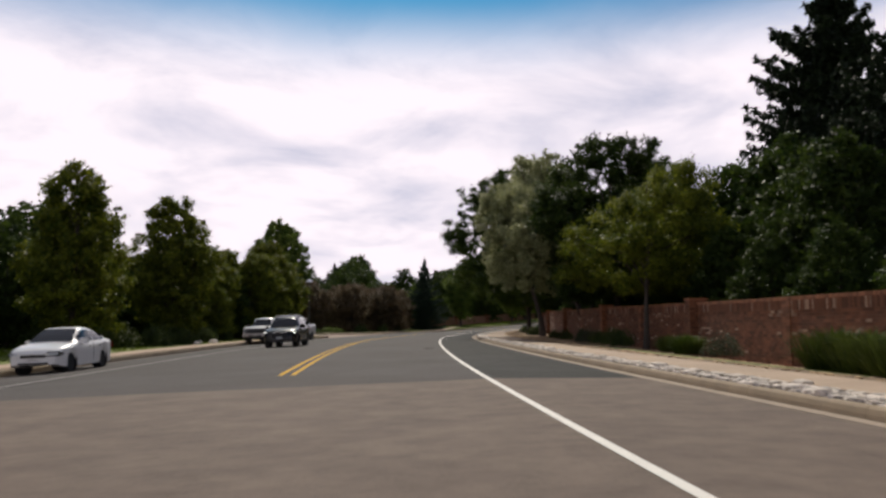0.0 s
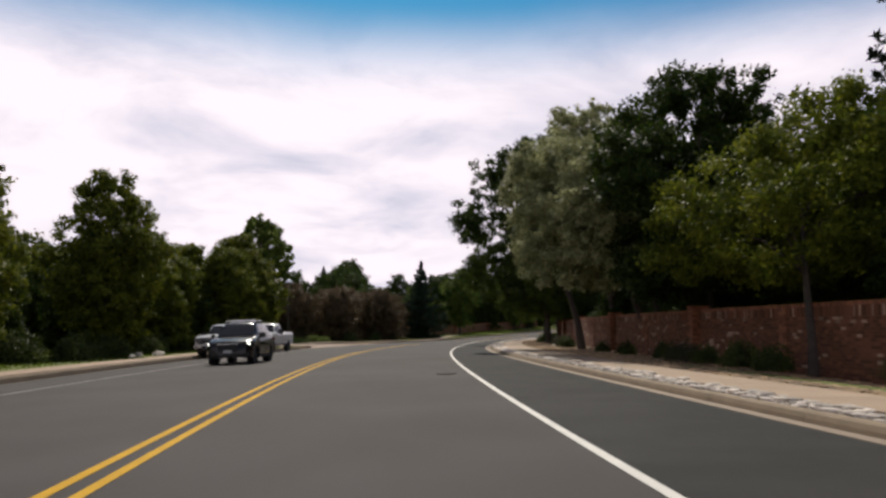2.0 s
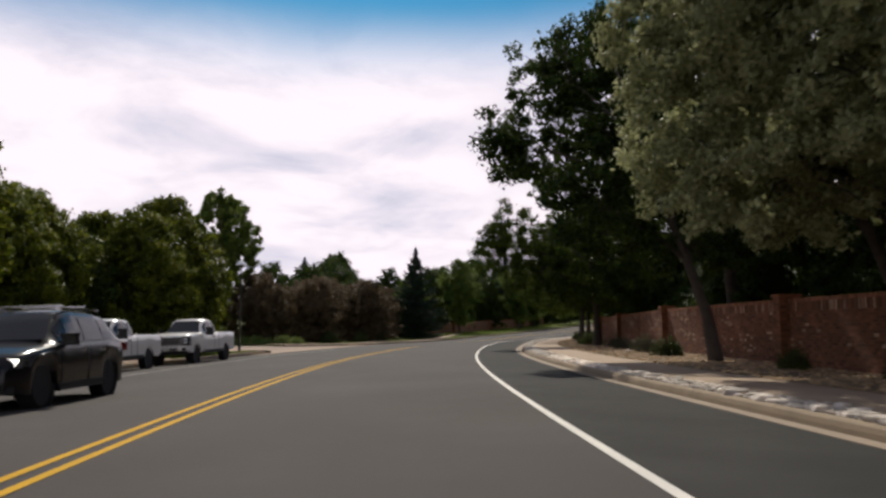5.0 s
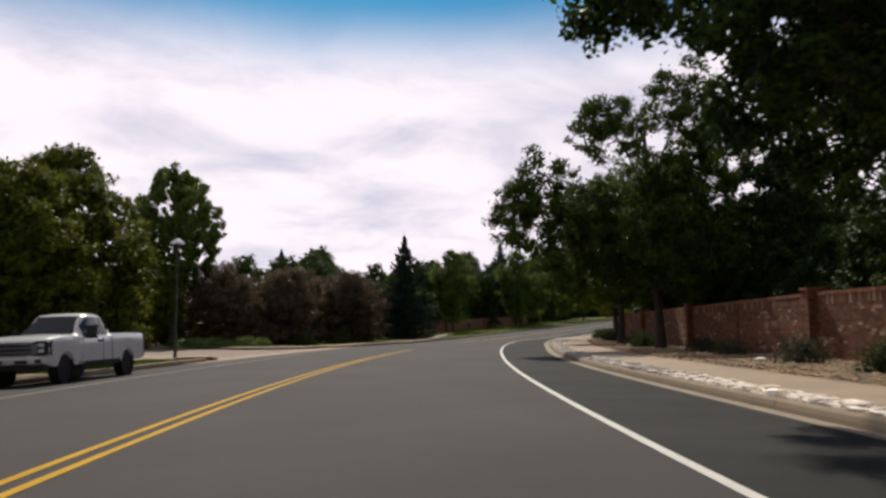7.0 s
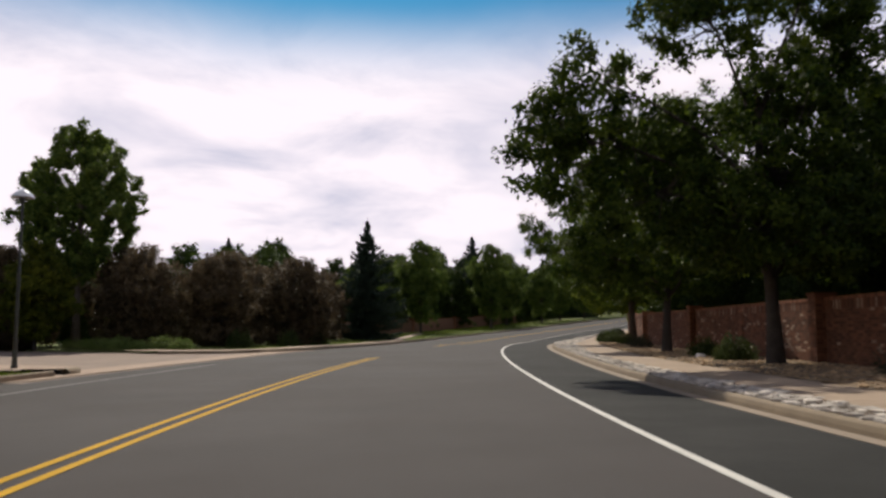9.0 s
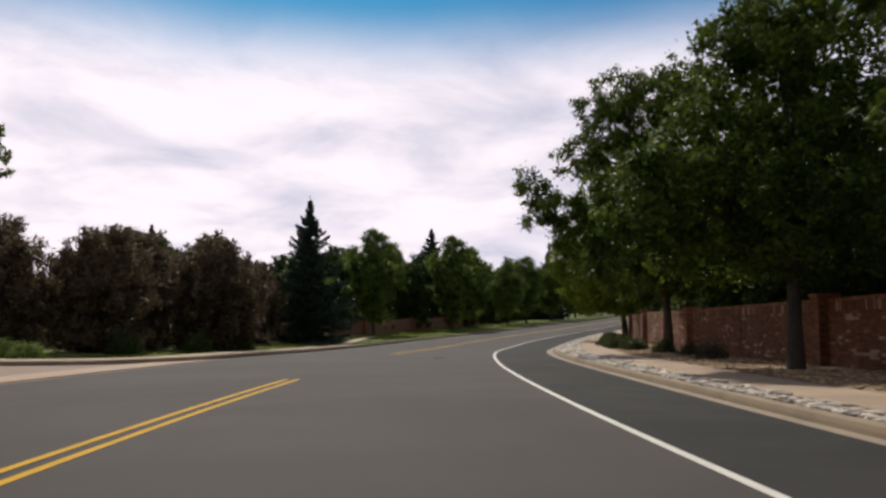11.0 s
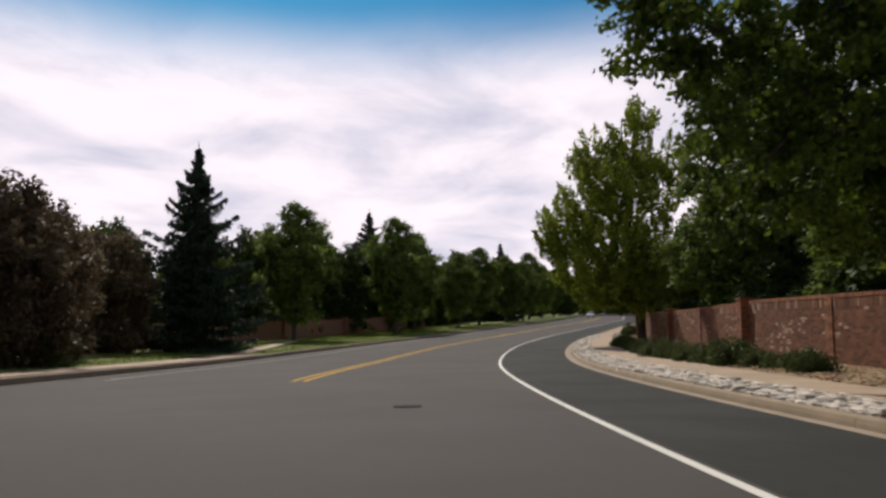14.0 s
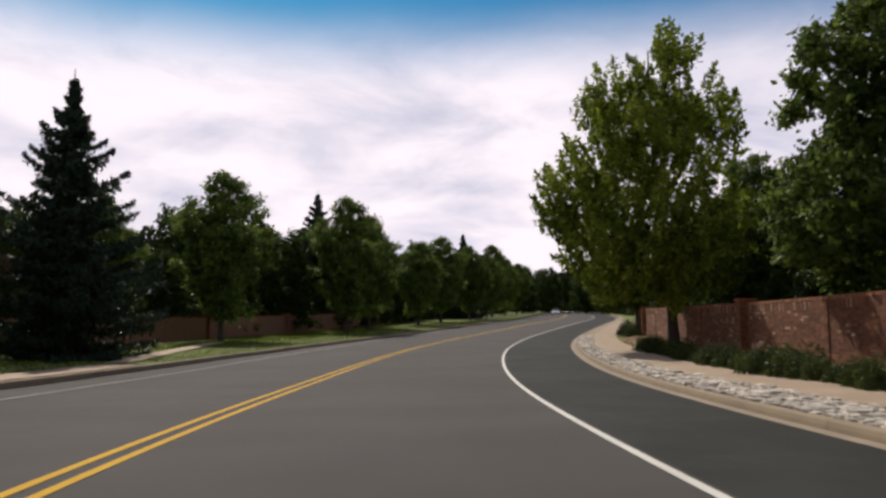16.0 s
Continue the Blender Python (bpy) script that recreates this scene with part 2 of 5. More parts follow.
def box_bm(x0, x1, y0, y1, z0, z1, bevel=0.0):
    bm = bmesh.new()
    bmesh.ops.create_cube(bm, size=1)
    for v in bm.verts:
        v.co = Vector((x0 + (v.co.x + 0.5) * (x1 - x0), y0 + (v.co.y + 0.5) * (y1 - y0), z0 + (v.co.z + 0.5) * (z1 - z0)))
    if bevel:
        bmesh.ops.bevel(bm, geom=bm.edges[:], offset=bevel, segments=2, affect="EDGES")
    return bm


def lathe_bm(profile, seg=20, axis="z"):
    """Turned shape from (radius, height) pairs."""
    bm = bmesh.new()
    rings = []
    for r, h in profile:
        ring = []
        for k in range(seg):
            a = 2 * math.pi * k / seg
            p = (r * math.cos(a), r * math.sin(a), h)
            if axis == "x":
                p = (h, r * math.cos(a), r * math.sin(a))
            ring.append(bm.verts.new(p))
        rings.append(ring)
    for a, b in zip(rings, rings[1:]):
        for k in range(seg):
            bm.faces.new((a[k], a[(k + 1) % seg], b[(k + 1) % seg], b[k]))
    for ring in (rings[0], rings[-1]):
        if (ring[0].co - ring[seg // 2].co).length > 1e-4:
            bm.faces.new(ring)
    bmesh.ops.recalc_face_normals(bm, faces=bm.faces[:])
    return bm


# ---- the road's line: the white edge line is the reference, s runs along it, o to its right ----
X0, TH0 = 2.360, -0.0755
KAPPA = [0.00073, 0.00139, 0.00179, 0.00287, 0.00264, 0.00291, 0.00495, 0.00379, 0.00392, 0.00349, 0.00163, 0.00011, -0.00116, -0.00222, -0.00312]
GRADE = [-0.02, 0.04, 0.13, 0.19, 0.24, 0.35, 0.48, 0.57, 1.0, 1.6, 2.37, 3.3, 4.15, 4.96, 5.77]
BANK = ([0, 80, 160, 240], [0.043, 0.0247, 0.0163, 0.0037])
O_YELLOW = [-3.62, -5.02, -5.93, -5.42, -5.63, -5.79, -5.87, -5.92]
O_GUTTER = [3.02, 2.84, 2.5, 2.14, 2.02, 2.40, 2.47, 2.95, 3.4, 3.66, 3.8, 3.85, 3.88, 3.88, 3.86]
O_LWHITE = [-10.95, -10.92, -11.72, -11.12, -11.15, -11.36, -11.44, -11.49]
O_LKERB = [-14.2, -14.25, -15.2, -13.9, -13.4, -13.45, -13.54, -13.59]


def knots(step, values, s):
    s = np.asarray(s, float)
    v = np.asarray(values, float)
    i = np.clip((s / step).astype(int), 0, len(v) - 2)
    u = np.clip(s / step - i, -0.5, 1.0)
    p = np.concatenate([[2 * v[0] - v[1]], v, [2 * v[-1] - v[-2]]])
    a, b, c, d = p[i], p[i + 1], p[i + 2], p[i + 3]
    return 0.5 * (2 * b + (c - a) * u + (2 * a - 5 * b + 4 * c - d) * u * u + (3 * b - a - 3 * c + d) * u ** 3)


S_MIN, S_MAX = -60, 420
_s = np.arange(-6, 280, 1.0)
_th = TH0 + np.concatenate([[0], np.cumsum(knots(20, KAPPA, _s))[:-1]])
_x = X0 + np.concatenate([[0], np.cumsum(np.sin(_th))[:-1]])
_y = -6 + np.concatenate([[0], np.cumsum(np.cos(_th))[:-1]])
_z = knots(20, GRADE, _s)
_back = np.arange(S_MIN, -6, 1.0)
_fwd = np.arange(1, S_MAX - 279 + 1, 1.0)
RS = np.concatenate([_back, _s, 279 + _fwd])
RT = np.concatenate([0 * _back + _th[0], _th, 0 * _fwd + _th[-1]])
RX = np.concatenate([_x[0] + (_back + 6) * np.sin(_th[0]), _x, _x[-1] + _fwd * np.sin(_th[-1])])
RY = np.concatenate([_y[0] + (_back + 6) * np.cos(_th[0]), _y, _y[-1] + _fwd * np.cos(_th[-1])])
RZ = np.concatenate([0 * _back + _z[0], _z, _z[-1] + 0.04 * _fwd])


def heading(s):
    return float(np.interp(s, RS, RT))


def at(s, o, dz=0.0):
    """A place on the road's surface, s metres along and o metres right of the white edge line, dz above it."""
    th = np.interp(s, RS, RT)
    b = np.interp(s, *BANK)
    z = np.interp(s, RS, RZ) + b * min(max(o, -17.0), 0.0) + dz
    return Vector((np.interp(s, RS, RX) + o * math.cos(th), np.interp(s, RS, RY) - o * math.sin(th), z))


def along(o_knots, s):
    return float(knots(40, o_knots, s))


def o_gutter(s):
    return float(knots(20, O_GUTTER, s))


def strip(name, s0, s1, step, rows, mat, label="", category="", kind="structure", parent=None):
    """A sheet swept along the road. rows: functions of s that give (offset, height), from left to right."""
    n = max(2, int(round((s1 - s0) / step)) + 1)
    ss = np.linspace(s0, s1, n)
    verts, faces = [], []
    for s in ss:
        for r in rows:
            o, dz = r(s)
            verts.append(at(s, o, dz))
    m = len(rows)
    for i in range(n - 1):
        for k in range(m - 1):
            a = i * m + k
            faces.append((a, a + 1, a + m + 1, a + m))
    ob = mesh_object(name, verts, faces, mat, parent)
    if kind:
        tagged(ob, label, category, kind=kind)
    return ob


# ---- ground, road, kerbs ----
SIDE_A, SIDE_B = 92.0, 111.0        # mouth of the side street, along the road
WALL_O = 8.7


def bed_rise(s):
    return float(np.interp(s, [0, 25, 73, 100, 118, 130, 150, 420], [-0.2, -0.18, 0.15, 0.12, 0.15, 0.36, 0.36, 0.36]))


def o_kerb(s):
    return o_gutter(s) + 0.32


def o_lkerb(s):
    return along(O_LKERB, s)


def ground_sheet():
    offs = [-330, -240, -170, -120, -85, -60, -45, -34, -27, -22, -18.5]
    ss = list(range(S_MIN, S_MAX + 1, 4))
    verts, faces, rows = [], [], []
    for s in ss:
        row = []
        lk, rk = o_lkerb(s), o_kerb(s)
        prof = [(o, 0.10 + 0.25 * math.sin(o * 0.21 + s * 0.05) * min(1, (abs(o) - 18) / 20)) for o in offs]
        prof += [(lk - 0.25, 0.10), (lk - 0.2, -0.12), (rk + 0.2, -0.12), (rk + 0.25, 0.10), (WALL_O - 2.2, 0.11), (WALL_O, bed_rise(s)), (12, bed_rise(s)), (20, bed_rise(s) + 0.1), (40, 0.6), (70, 0.8), (110, 0.8)]
        for o, dz in prof:
            if o < -12.5 and 84 < s < 120:
                dz = -0.12
            row.append(len(verts))
            verts.append(at(s, o, dz))
        rows.append(row)
    for a, b in zip(rows, rows[1:]):
        for k in range(len(a) - 1):
            faces.append((a[k], a[k + 1], b[k + 1], b[k]))
    # out to the horizon on every side
    rim = rows[0] + [r[-1] for r in rows[1:-1]] + rows[-1][::-1] + [r[0] for r in rows[-2:0:-1]]
    mid = at(150, 0)
    far = []
    for i in rim:
        d = verts[i] - mid
        far.append(len(verts))
        verts.append(Vector((mid.x + d.x * 9, mid.y + d.y * 9, verts[i].z + 2.0)))
    n = len(rim)
    for k in range(n):
        faces.append((rim[k], far[k], far[(k + 1) % n], rim[(k + 1) % n]))
    ob = mesh_object("ground", verts, faces, M_GRASS_GROUND)
    bm = bmesh.new()
    bm.from_mesh(ob.data)
    bmesh.ops.recalc_face_normals(bm, faces=bm.faces[:])
    bm.to_mesh(ob.data)
    bm.free()
    tagged(ob, "grassy soil ground with dry patches beside the road", "ground", kind="structure")


ground_sheet()
SEAM = 16.0
road_rows = [lambda s: (o_lkerb(s) - 0.02, -0.09), lambda s: (o_lkerb(s) + 2.0, -0.02), lambda s: (along(O_YELLOW, s) - 2.5, 0.0), lambda s: (along(O_YELLOW, s), 0.0), lambda s: (-2.5, 0.0), lambda s: (0.0, 0.0)]
shoulder_rows = [lambda s: (0.0, 0.0), lambda s: (o_gutter(s), 0.0)]
strip("road", SEAM, S_MAX, 2, road_rows, M_ASPHALT, "smooth dark grey asphalt road curving uphill", "road")
# its tone carries painted shade on top of the darker asphalt
strip("road_shoulder", SEAM, S_MAX, 2, shoulder_rows, M_SHOULDER, "dark asphalt shoulder beyond the white edge line, shade painted into its colour", "road")
road_rows = road_rows + shoulder_rows[1:]
strip("road_old_surface", S_MIN, SEAM - 0.01, 2, road_rows, M_ASPHALT_OLD, "older brownish worn asphalt before a straight seam", "road")


def marking(name, s0, s1, o_fn, width, mat, label, step=1.0):
    strip(name, s0, s1, step, [lambda s: (o_fn(s) - width / 2, 0.006), lambda s: (o_fn(s) + width / 2, 0.006)], mat, label, "road marking")


marking("edge_line", S_MIN, 330, lambda s: float(np.interp(s, [0, 85, 105, 130, 200], [-0.03, -0.03, -0.12, -0.10, 0.0])), 0.105, M_WHITE, "solid white edge line painted on the asphalt")
for a, b in ((20.0, 100.0), (121.9, 320.0)):
    marking("centre_line", a, b, lambda s: along(O_YELLOW, s) - 0.15, 0.12, M_YELLOW, "yellow half of a solid double centre line")
    marking("centre_line", a, b, lambda s: along(O_YELLOW, s) + 0.15, 0.12, M_YELLOW, "yellow half of a solid double centre line")
for a, b in ((18.5, 96.0), (124.0, 330.0)):
    marking("parking_line", a, b, lambda s: along(O_LWHITE, s), 0.12, M_WHITE_WORN, "faded white line along the parking lane")

# right-hand kerb: gutter pan, kerb, cobble strip, pavement, planting bed
strip("gutter", S_MIN, S_MAX, 2, [lambda s: (o_gutter(s), 0.004), lambda s: (o_kerb(s), -0.015)], M_GUTTER, "pale concrete gutter pan", "gutter")


def kerb_rows(o_fn, sign):
    return [lambda s: (o_fn(s), -0.1), lambda s: (o_fn(s) + sign * 0.02, 0.04), lambda s: (o_fn(s) + sign * 0.04, 0.10), lambda s: (o_fn(s) + sign * 0.07, 0.125), lambda s: (o_fn(s) + sign * 0.155, 0.13), lambda s: (o_fn(s) + sign * 0.16, -0.1)]


KERB_LEN = 3.0


def kerb_run(root, s0, s1, o_fn, sign):
    """Kerb cast in lengths of three metres with open joints."""
    n = int((s1 - s0) / KERB_LEN)
    for k in range(n):
        a = s0 + k * KERB_LEN
        ob = strip("kerb_length", a, a + KERB_LEN - 0.012, 1.0, kerb_rows(o_fn, sign), M_KERB, parent=root, kind="")
        m = len(kerb_rows(o_fn, sign))
        bm = bmesh.new()
        bm.from_mesh(ob.data)
        bm.verts.ensure_lookup_table()
        nv = len(bm.verts)
        bm.faces.new(bm.verts[0:m])
        bm.faces.new(bm.verts[nv - m:nv])
        bmesh.ops.recalc_face_normals(bm, faces=bm.faces[:])
        bm.to_mesh(ob.data)
        bm.free()


k_right = tagged(new("kerb_right"), "buff concrete kerb with joints", "kerb", kind="structure")
kerb_run(k_right, -21, 240, o_kerb, 1)
k_left = tagged(new("kerb_left"), "buff concrete kerb with joints", "kerb", kind="structure")
kerb_run(k_left, 0.5, 90.6, o_lkerb, -1)
kerb_run(k_left, 119.0, 240, o_lkerb, -1)


def o_walk(s):
    """Kerb side of the right-hand pavement."""
    return float(np.interp(s, [0, 18, 30, 40, 60, 75, 94, 103, 112, 121, 130, 142, 200, 400], [4.3, 3.9, 3.6, 3.45, 3.1, 3.15, 3.25, 3.75, 4.1, 4.28, 4.6, 4.7, 5.2, 5.2]))


def o_bed(s):
    """Wall side of the right-hand pavement."""
    return float(np.interp(s, [0, 20, 34, 65, 94, 104, 117, 124, 131, 142, 200, 400], [5.6, 5.3, 4.95, 4.8, 4.9, 5.35, 5.65, 6.1, 6.65, 6.6, 6.9, 6.9]))


def path_edge(s):
    """Road side of the path across the lawn."""
    return -15.7 - (s - 150.9) * 0.245


strip("planting_bed", S_MIN, S_MAX, 2, [lambda s: (o_bed(s) - 0.01, 0.14), lambda s: (o_bed(s) + 0.3, 0.17), lambda s: (WALL_O, bed_rise(s) + 0.06)], M_BED, "brown mulch and gravel bed along the brick wall", "planting bed")
strip("cobble_bed", S_MIN, S_MAX, 2, [lambda s: (o_kerb(s) + 0.15, 0.10), lambda s: (o_walk(s), 0.12)], M_GRAVEL, "gravel under the pale cobbles", "gravel")
strip("lawn_path", 148, 172, 1.5, [lambda s: (path_edge(s) - 1.1, 0.15), lambda s: (path_edge(s), 0.15)], M_CONCRETE, "narrow concrete path across the lawn", "path")


# the side street
def street_sheet():
    verts, faces = [], []
    os = [-13.0, -16, -20, -26, -34, -44, -60, -90]
    for o in os:
        f = min(1.0, (abs(o) - 13) / 8)
        bend = 0.25 * max(0, abs(o) - 16)
        a, b = SIDE_A - 6 + 5 * f + bend, SIDE_B + 8 - 7 * f + bend
        for k in range(5):
            verts.append(at(a + (b - a) * k / 4, o, -0.05))
    for i in range(len(os) - 1):
        for k in range(4):
            q = i * 5 + k
            faces.append((q, q + 5, q + 6, q + 1))
    tagged(mesh_object("side_street", verts, faces, M_STREET), "worn tan side street joining the road", "road", kind="structure")


street_sheet()


# ---- trees ----
def tube(path, radii, sides, verts, faces):
    base = len(verts)
    for i, (p, r) in enumerate(zip(path, radii)):
        d = (path[min(i + 1, len(path) - 1)] - path[max(i - 1, 0)]).normalized()
        u = d.orthogonal().normalized()
        w = d.cross(u)
        for k in range(sides):
            a = 2 * math.pi * k / sides
            verts.append(p + u * (r * math.cos(a)) + w * (r * math.sin(a)))
    for i in range(len(path) - 1):
        for k in range(sides):
            a, b = base + i * sides + k, base + i * sides + (k + 1) % sides
            faces.append((a, b, b + sides, a + sides))


def leaves_mesh(name, centres, sizes, rng, mat, parent, droop=0.0, aspect=0.55, label="", facing=None, simple=False):
    """Many small folded leaves, each its own loose piece of two faces; facing: the way their upper sides turn."""
    n = len(centres)
    d = rng.normal(size=(n, 3))
    d[:, 2] -= droop
    d /= np.linalg.norm(d, axis=1, keepdims=True)
    h = rng.normal(size=(n, 3))
    if facing is not None:
        h = facing * 1.3 + h * 0.7
        h -= d * np.sum(h * d, axis=1, keepdims=True)
    w = np.cross(d, h)
    w /= np.linalg.norm(w, axis=1, keepdims=True) + 1e-9
    nn = np.cross(d, w)
    s = np.asarray(sizes)[:, None]
    p0 = centres - d * s * 0.5
    p2 = centres + d * s * 0.5
    p1 = centres + w * s * aspect * 0.5 + nn * s * 0.12
    p3 = centres - w * s * aspect * 0.5 + nn * s * 0.12
    v = np.stack([p0, p1, p2, p3], 1).reshape(-1, 3)
    me = bpy.data.meshes.new(name)
    me.vertices.add(4 * n)
    me.vertices.foreach_set("co", v.ravel().astype(np.float32))
    i = np.arange(n)[:, None] * 4
    tri = (i + [[0, 1, 2]] if simple else np.concatenate([i + [[0, 1, 2]], i + [[0, 2, 3]]], 1)).reshape(-1)
    nt = len(tri) // 3
    me.loops.add(len(tri))
    me.loops.foreach_set("vertex_index", tri.astype(np.int32))
    me.polygons.add(nt)
    me.polygons.foreach_set("loop_start", (np.arange(nt) * 3).astype(np.int32))
    me.materials.append(mat)
    me.update(calc_edges=True)
    ob = new(name, me)
    ob.parent = parent
    if label:
        ob["label"] = label
    return ob


def crown_tree(seed, lobes, leaf_mat, bark=None, leaf=0.2, leaves=40000, trunk_r=0.2, clump=0.55, up=0.0, droop=0.0, stems=1, inner=0.28, thin=0.0, simple=False, twigs=0.35, loose=1.0):
    """A tapered trunk, limbs into each lobe (x, y, z, radius, half height) of the crown, boughs out to clumps of leaves that scatter more the looser they are."""
    rng = np.random.default_rng(seed)
    root = new("tree")
    verts, faces = [], []
    L = np.array(lobes, float)
    w = L[:, 3] ** 2 * L[:, 4]
    mid = (L[:, :3] * w[:, None]).sum(0) / w.sum()
    top = L[:, 2].max()
    low = (L[:, 2] - L[:, 4]).min()
    spine = []
    for st in range(stems):
        off = np.array([0.3 * math.cos(2.4 * st), 0.3 * math.sin(2.4 * st), 0]) * (stems > 1)
        path = []
        for k in range(9):
            f = k / 8
            g = max(0.0, (f * top - 0.25 * low) / top)
            lean = mid[:2] * min(1.0, 1.15 * g) + off[:2] * (1 + 3 * f)
            path.append(Vector((lean[0] + rng.normal() * 0.07 * f * (k > 0), lean[1] + rng.normal() * 0.07 * f * (k > 0), f * top)))
        tube(path, [trunk_r / math.sqrt(stems) * (1.3 if k == 0 else 1.0) * (1 - 0.88 * k / 8) for k in range(9)], 8, verts, faces)
        spine.append(path)
    cl, ax, ow = [], [], []
    area = (L[:, 3] ** 2 * L[:, 4]) ** (2 / 3)
    for n, (x, y, z, rh, rv) in enumerate(L):
        c = Vector((x, y, z))
        path = spine[n % stems]
        h = max(0.55 * low, min(0.62 * z, z - 0.35 * math.hypot(x - mid[0], y - mid[1])))
        g = min(7.99, 8 * h / top)
        p = path[int(g)].lerp(path[int(g) + 1], g - int(g))
        sag = Vector((rng.normal() * 0.15, rng.normal() * 0.15, 0.10 * (c - p).length))
        limb = [p, p.lerp(c, 0.35) + sag, p.lerp(c, 0.7) + sag * 0.8, c]
        r0 = max(0.035, trunk_r * 0.45 * (1 - 0.6 * h / top))
        tube(limb, [r0, r0 * 0.75, r0 * 0.5, r0 * 0.3], 6, verts, faces)
        m = max(8, int(1.35 * 12.6 * area[n] / (3.1 * clump * clump)))
        d = rng.normal(size=(m, 3))
        d /= np.linalg.norm(d, axis=1, keepdims=True)
        az = np.arctan2(d[:, 1], d[:, 0])
        bump = 1 + 0.10 * np.sin(3 * az + 5 * d[:, 2] + seed + n) + 0.08 * np.sin(5 * az - 7 * d[:, 2] + 2 * n)
        rr = np.where(rng.random(m) < inner, rng.uniform(0.1, 0.7, m), rng.uniform(0.74, 1.06, m)) * bump
        q = np.array([x, y, z]) + d * rr[:, None] * [rh, rh, rv] * 0.93
        keep = np.ones(m, bool)
        for k, (x2, y2, z2, h2, v2) in enumerate(L):
            if k != n:
                e = np.sqrt(((q[:, 0] - x2) ** 2 + (q[:, 1] - y2) ** 2) / h2 ** 2 + (q[:, 2] - z2) ** 2 / v2 ** 2)
                keep &= (e > 0.7) | (rng.random(m) < 0.35)
        keep &= rng.random(m) >= thin
        q, d = q[keep], d[keep]
        for k in range(len(q)):
            if rng.random() < twigs:
                e = Vector(q[k])
                b = limb[2].lerp(limb[3], rng.random())
                tube([b, b.lerp(e, 0.5) + Vector(rng.normal(size=3) * 0.08), e], [r0 * 0.3, r0 * 0.2, 0.008], 4, verts, faces)
        cl.append(q)
        ow.append(d)
    mesh_object("trunk", verts, faces, bark or M_BARK, root, smooth=True)
    cl, ow = np.concatenate(cl), np.concatenate(ow)
    n = len(cl)
    size = clump * rng.uniform(0.55, 1.35, n)
    sway = ow * 0.6 + [0, 0, 0.45 + up - 1.3 * droop] + rng.normal(size=(n, 3)) * 0.3
    sway /= np.linalg.norm(sway, axis=1, keepdims=True)
    pick = rng.choice(n, size=leaves, p=size ** 2 / (size ** 2).sum())
    g = rng.normal(size=(leaves, 3))
    g /= np.linalg.norm(g, axis=1, keepdims=True)
    rad = rng.uniform(0.15, 1.0, leaves) ** 0.5 * (1 + 0.25 * rng.normal(size=leaves))
    t = rng.uniform(-1, 1, leaves)
    ball = g * rad[:, None] * [1, 1, 0.72]
    long = sway[pick] * (t * (0.55 + 0.9 * (up + droop)))[:, None] + g * (0.55 * (1.15 - np.abs(t)) * rad)[:, None]
    mixw = min(1.0, 0.35 + up + droop)
    c = cl[pick] + (ball * (1 - mixw) + long * mixw) * (size[pick] * (1 + (loose - 1) * rng.uniform(0, 2, leaves)))[:, None]
    face = g * 0.8 + ow[pick] * 0.6 + [0, 0, 0.6]
    leaves_mesh("crown", c, leaf * rng.uniform(0.6, 1.35, leaves), rng, leaf_mat, root, droop=droop * 2, facing=face, simple=simple, aspect=1.1 if simple else 0.62)
    return root


def rounded_lobes(seed, height, radius, base, peak=0.4, n=11, skirt=0.5):
    """Lobes that fill a crown widest at the share peak of its height."""
    rng = np.random.default_rng(seed)
    out = []
    for k in range(n):
        cf = 0.12 + 0.78 * (k + 0.5 + rng.uniform(-0.3, 0.3)) / n
        prof = max(skirt, (cf / peak) ** 0.6) if cf < peak else max(0.12, 1 - ((cf - peak) / (1 - peak)) ** 1.5)
        rh = radius * (0.2 + 0.38 * prof) * rng.uniform(0.85, 1.15)
        d = max(0.0, radius * prof - rh) * rng.uniform(0.75, 1.1)
        az = 2.4 * k + rng.uniform(-0.4, 0.4)
        z = base + cf * (height - base)
        rv = min(rh * rng.uniform(0.75, 1.0), height - z + 0.1)
        out.append((d * math.cos(az), d * math.sin(az), max(z, base + rv * 0.8), rh, max(rv, 0.5)))
    out.append((0, 0, base + 0.5 * (height - base), radius * 0.55, 0.42 * (height - base)))
    if skirt >= 0.75:
        out.append((0, 0, base + 0.9, radius * 0.85, 1.1))
    return out


def broadleaf(seed, height, radius, base, leaf_mat, peak=0.4, skirt=0.5, n=11, **more):
    return crown_tree(seed, rounded_lobes(seed, height, radius, base, peak, n, skirt), leaf_mat, **more)


def road_tree(seed, s, o, dz, lobes, leaf_mat, label, **more):
    """A tree that stands at s, o; its lobes are (s, o, height over the road, radius, half height)."""
    b = at(s, o, dz)
    local = [tuple(at(ls, lo, lz) - b) + (rh, rv) for ls, lo, lz, rh, rv in lobes]
    root = crown_tree(seed, local, leaf_mat, **more)
    root.location = b
    return tagged(root, label, "tree")


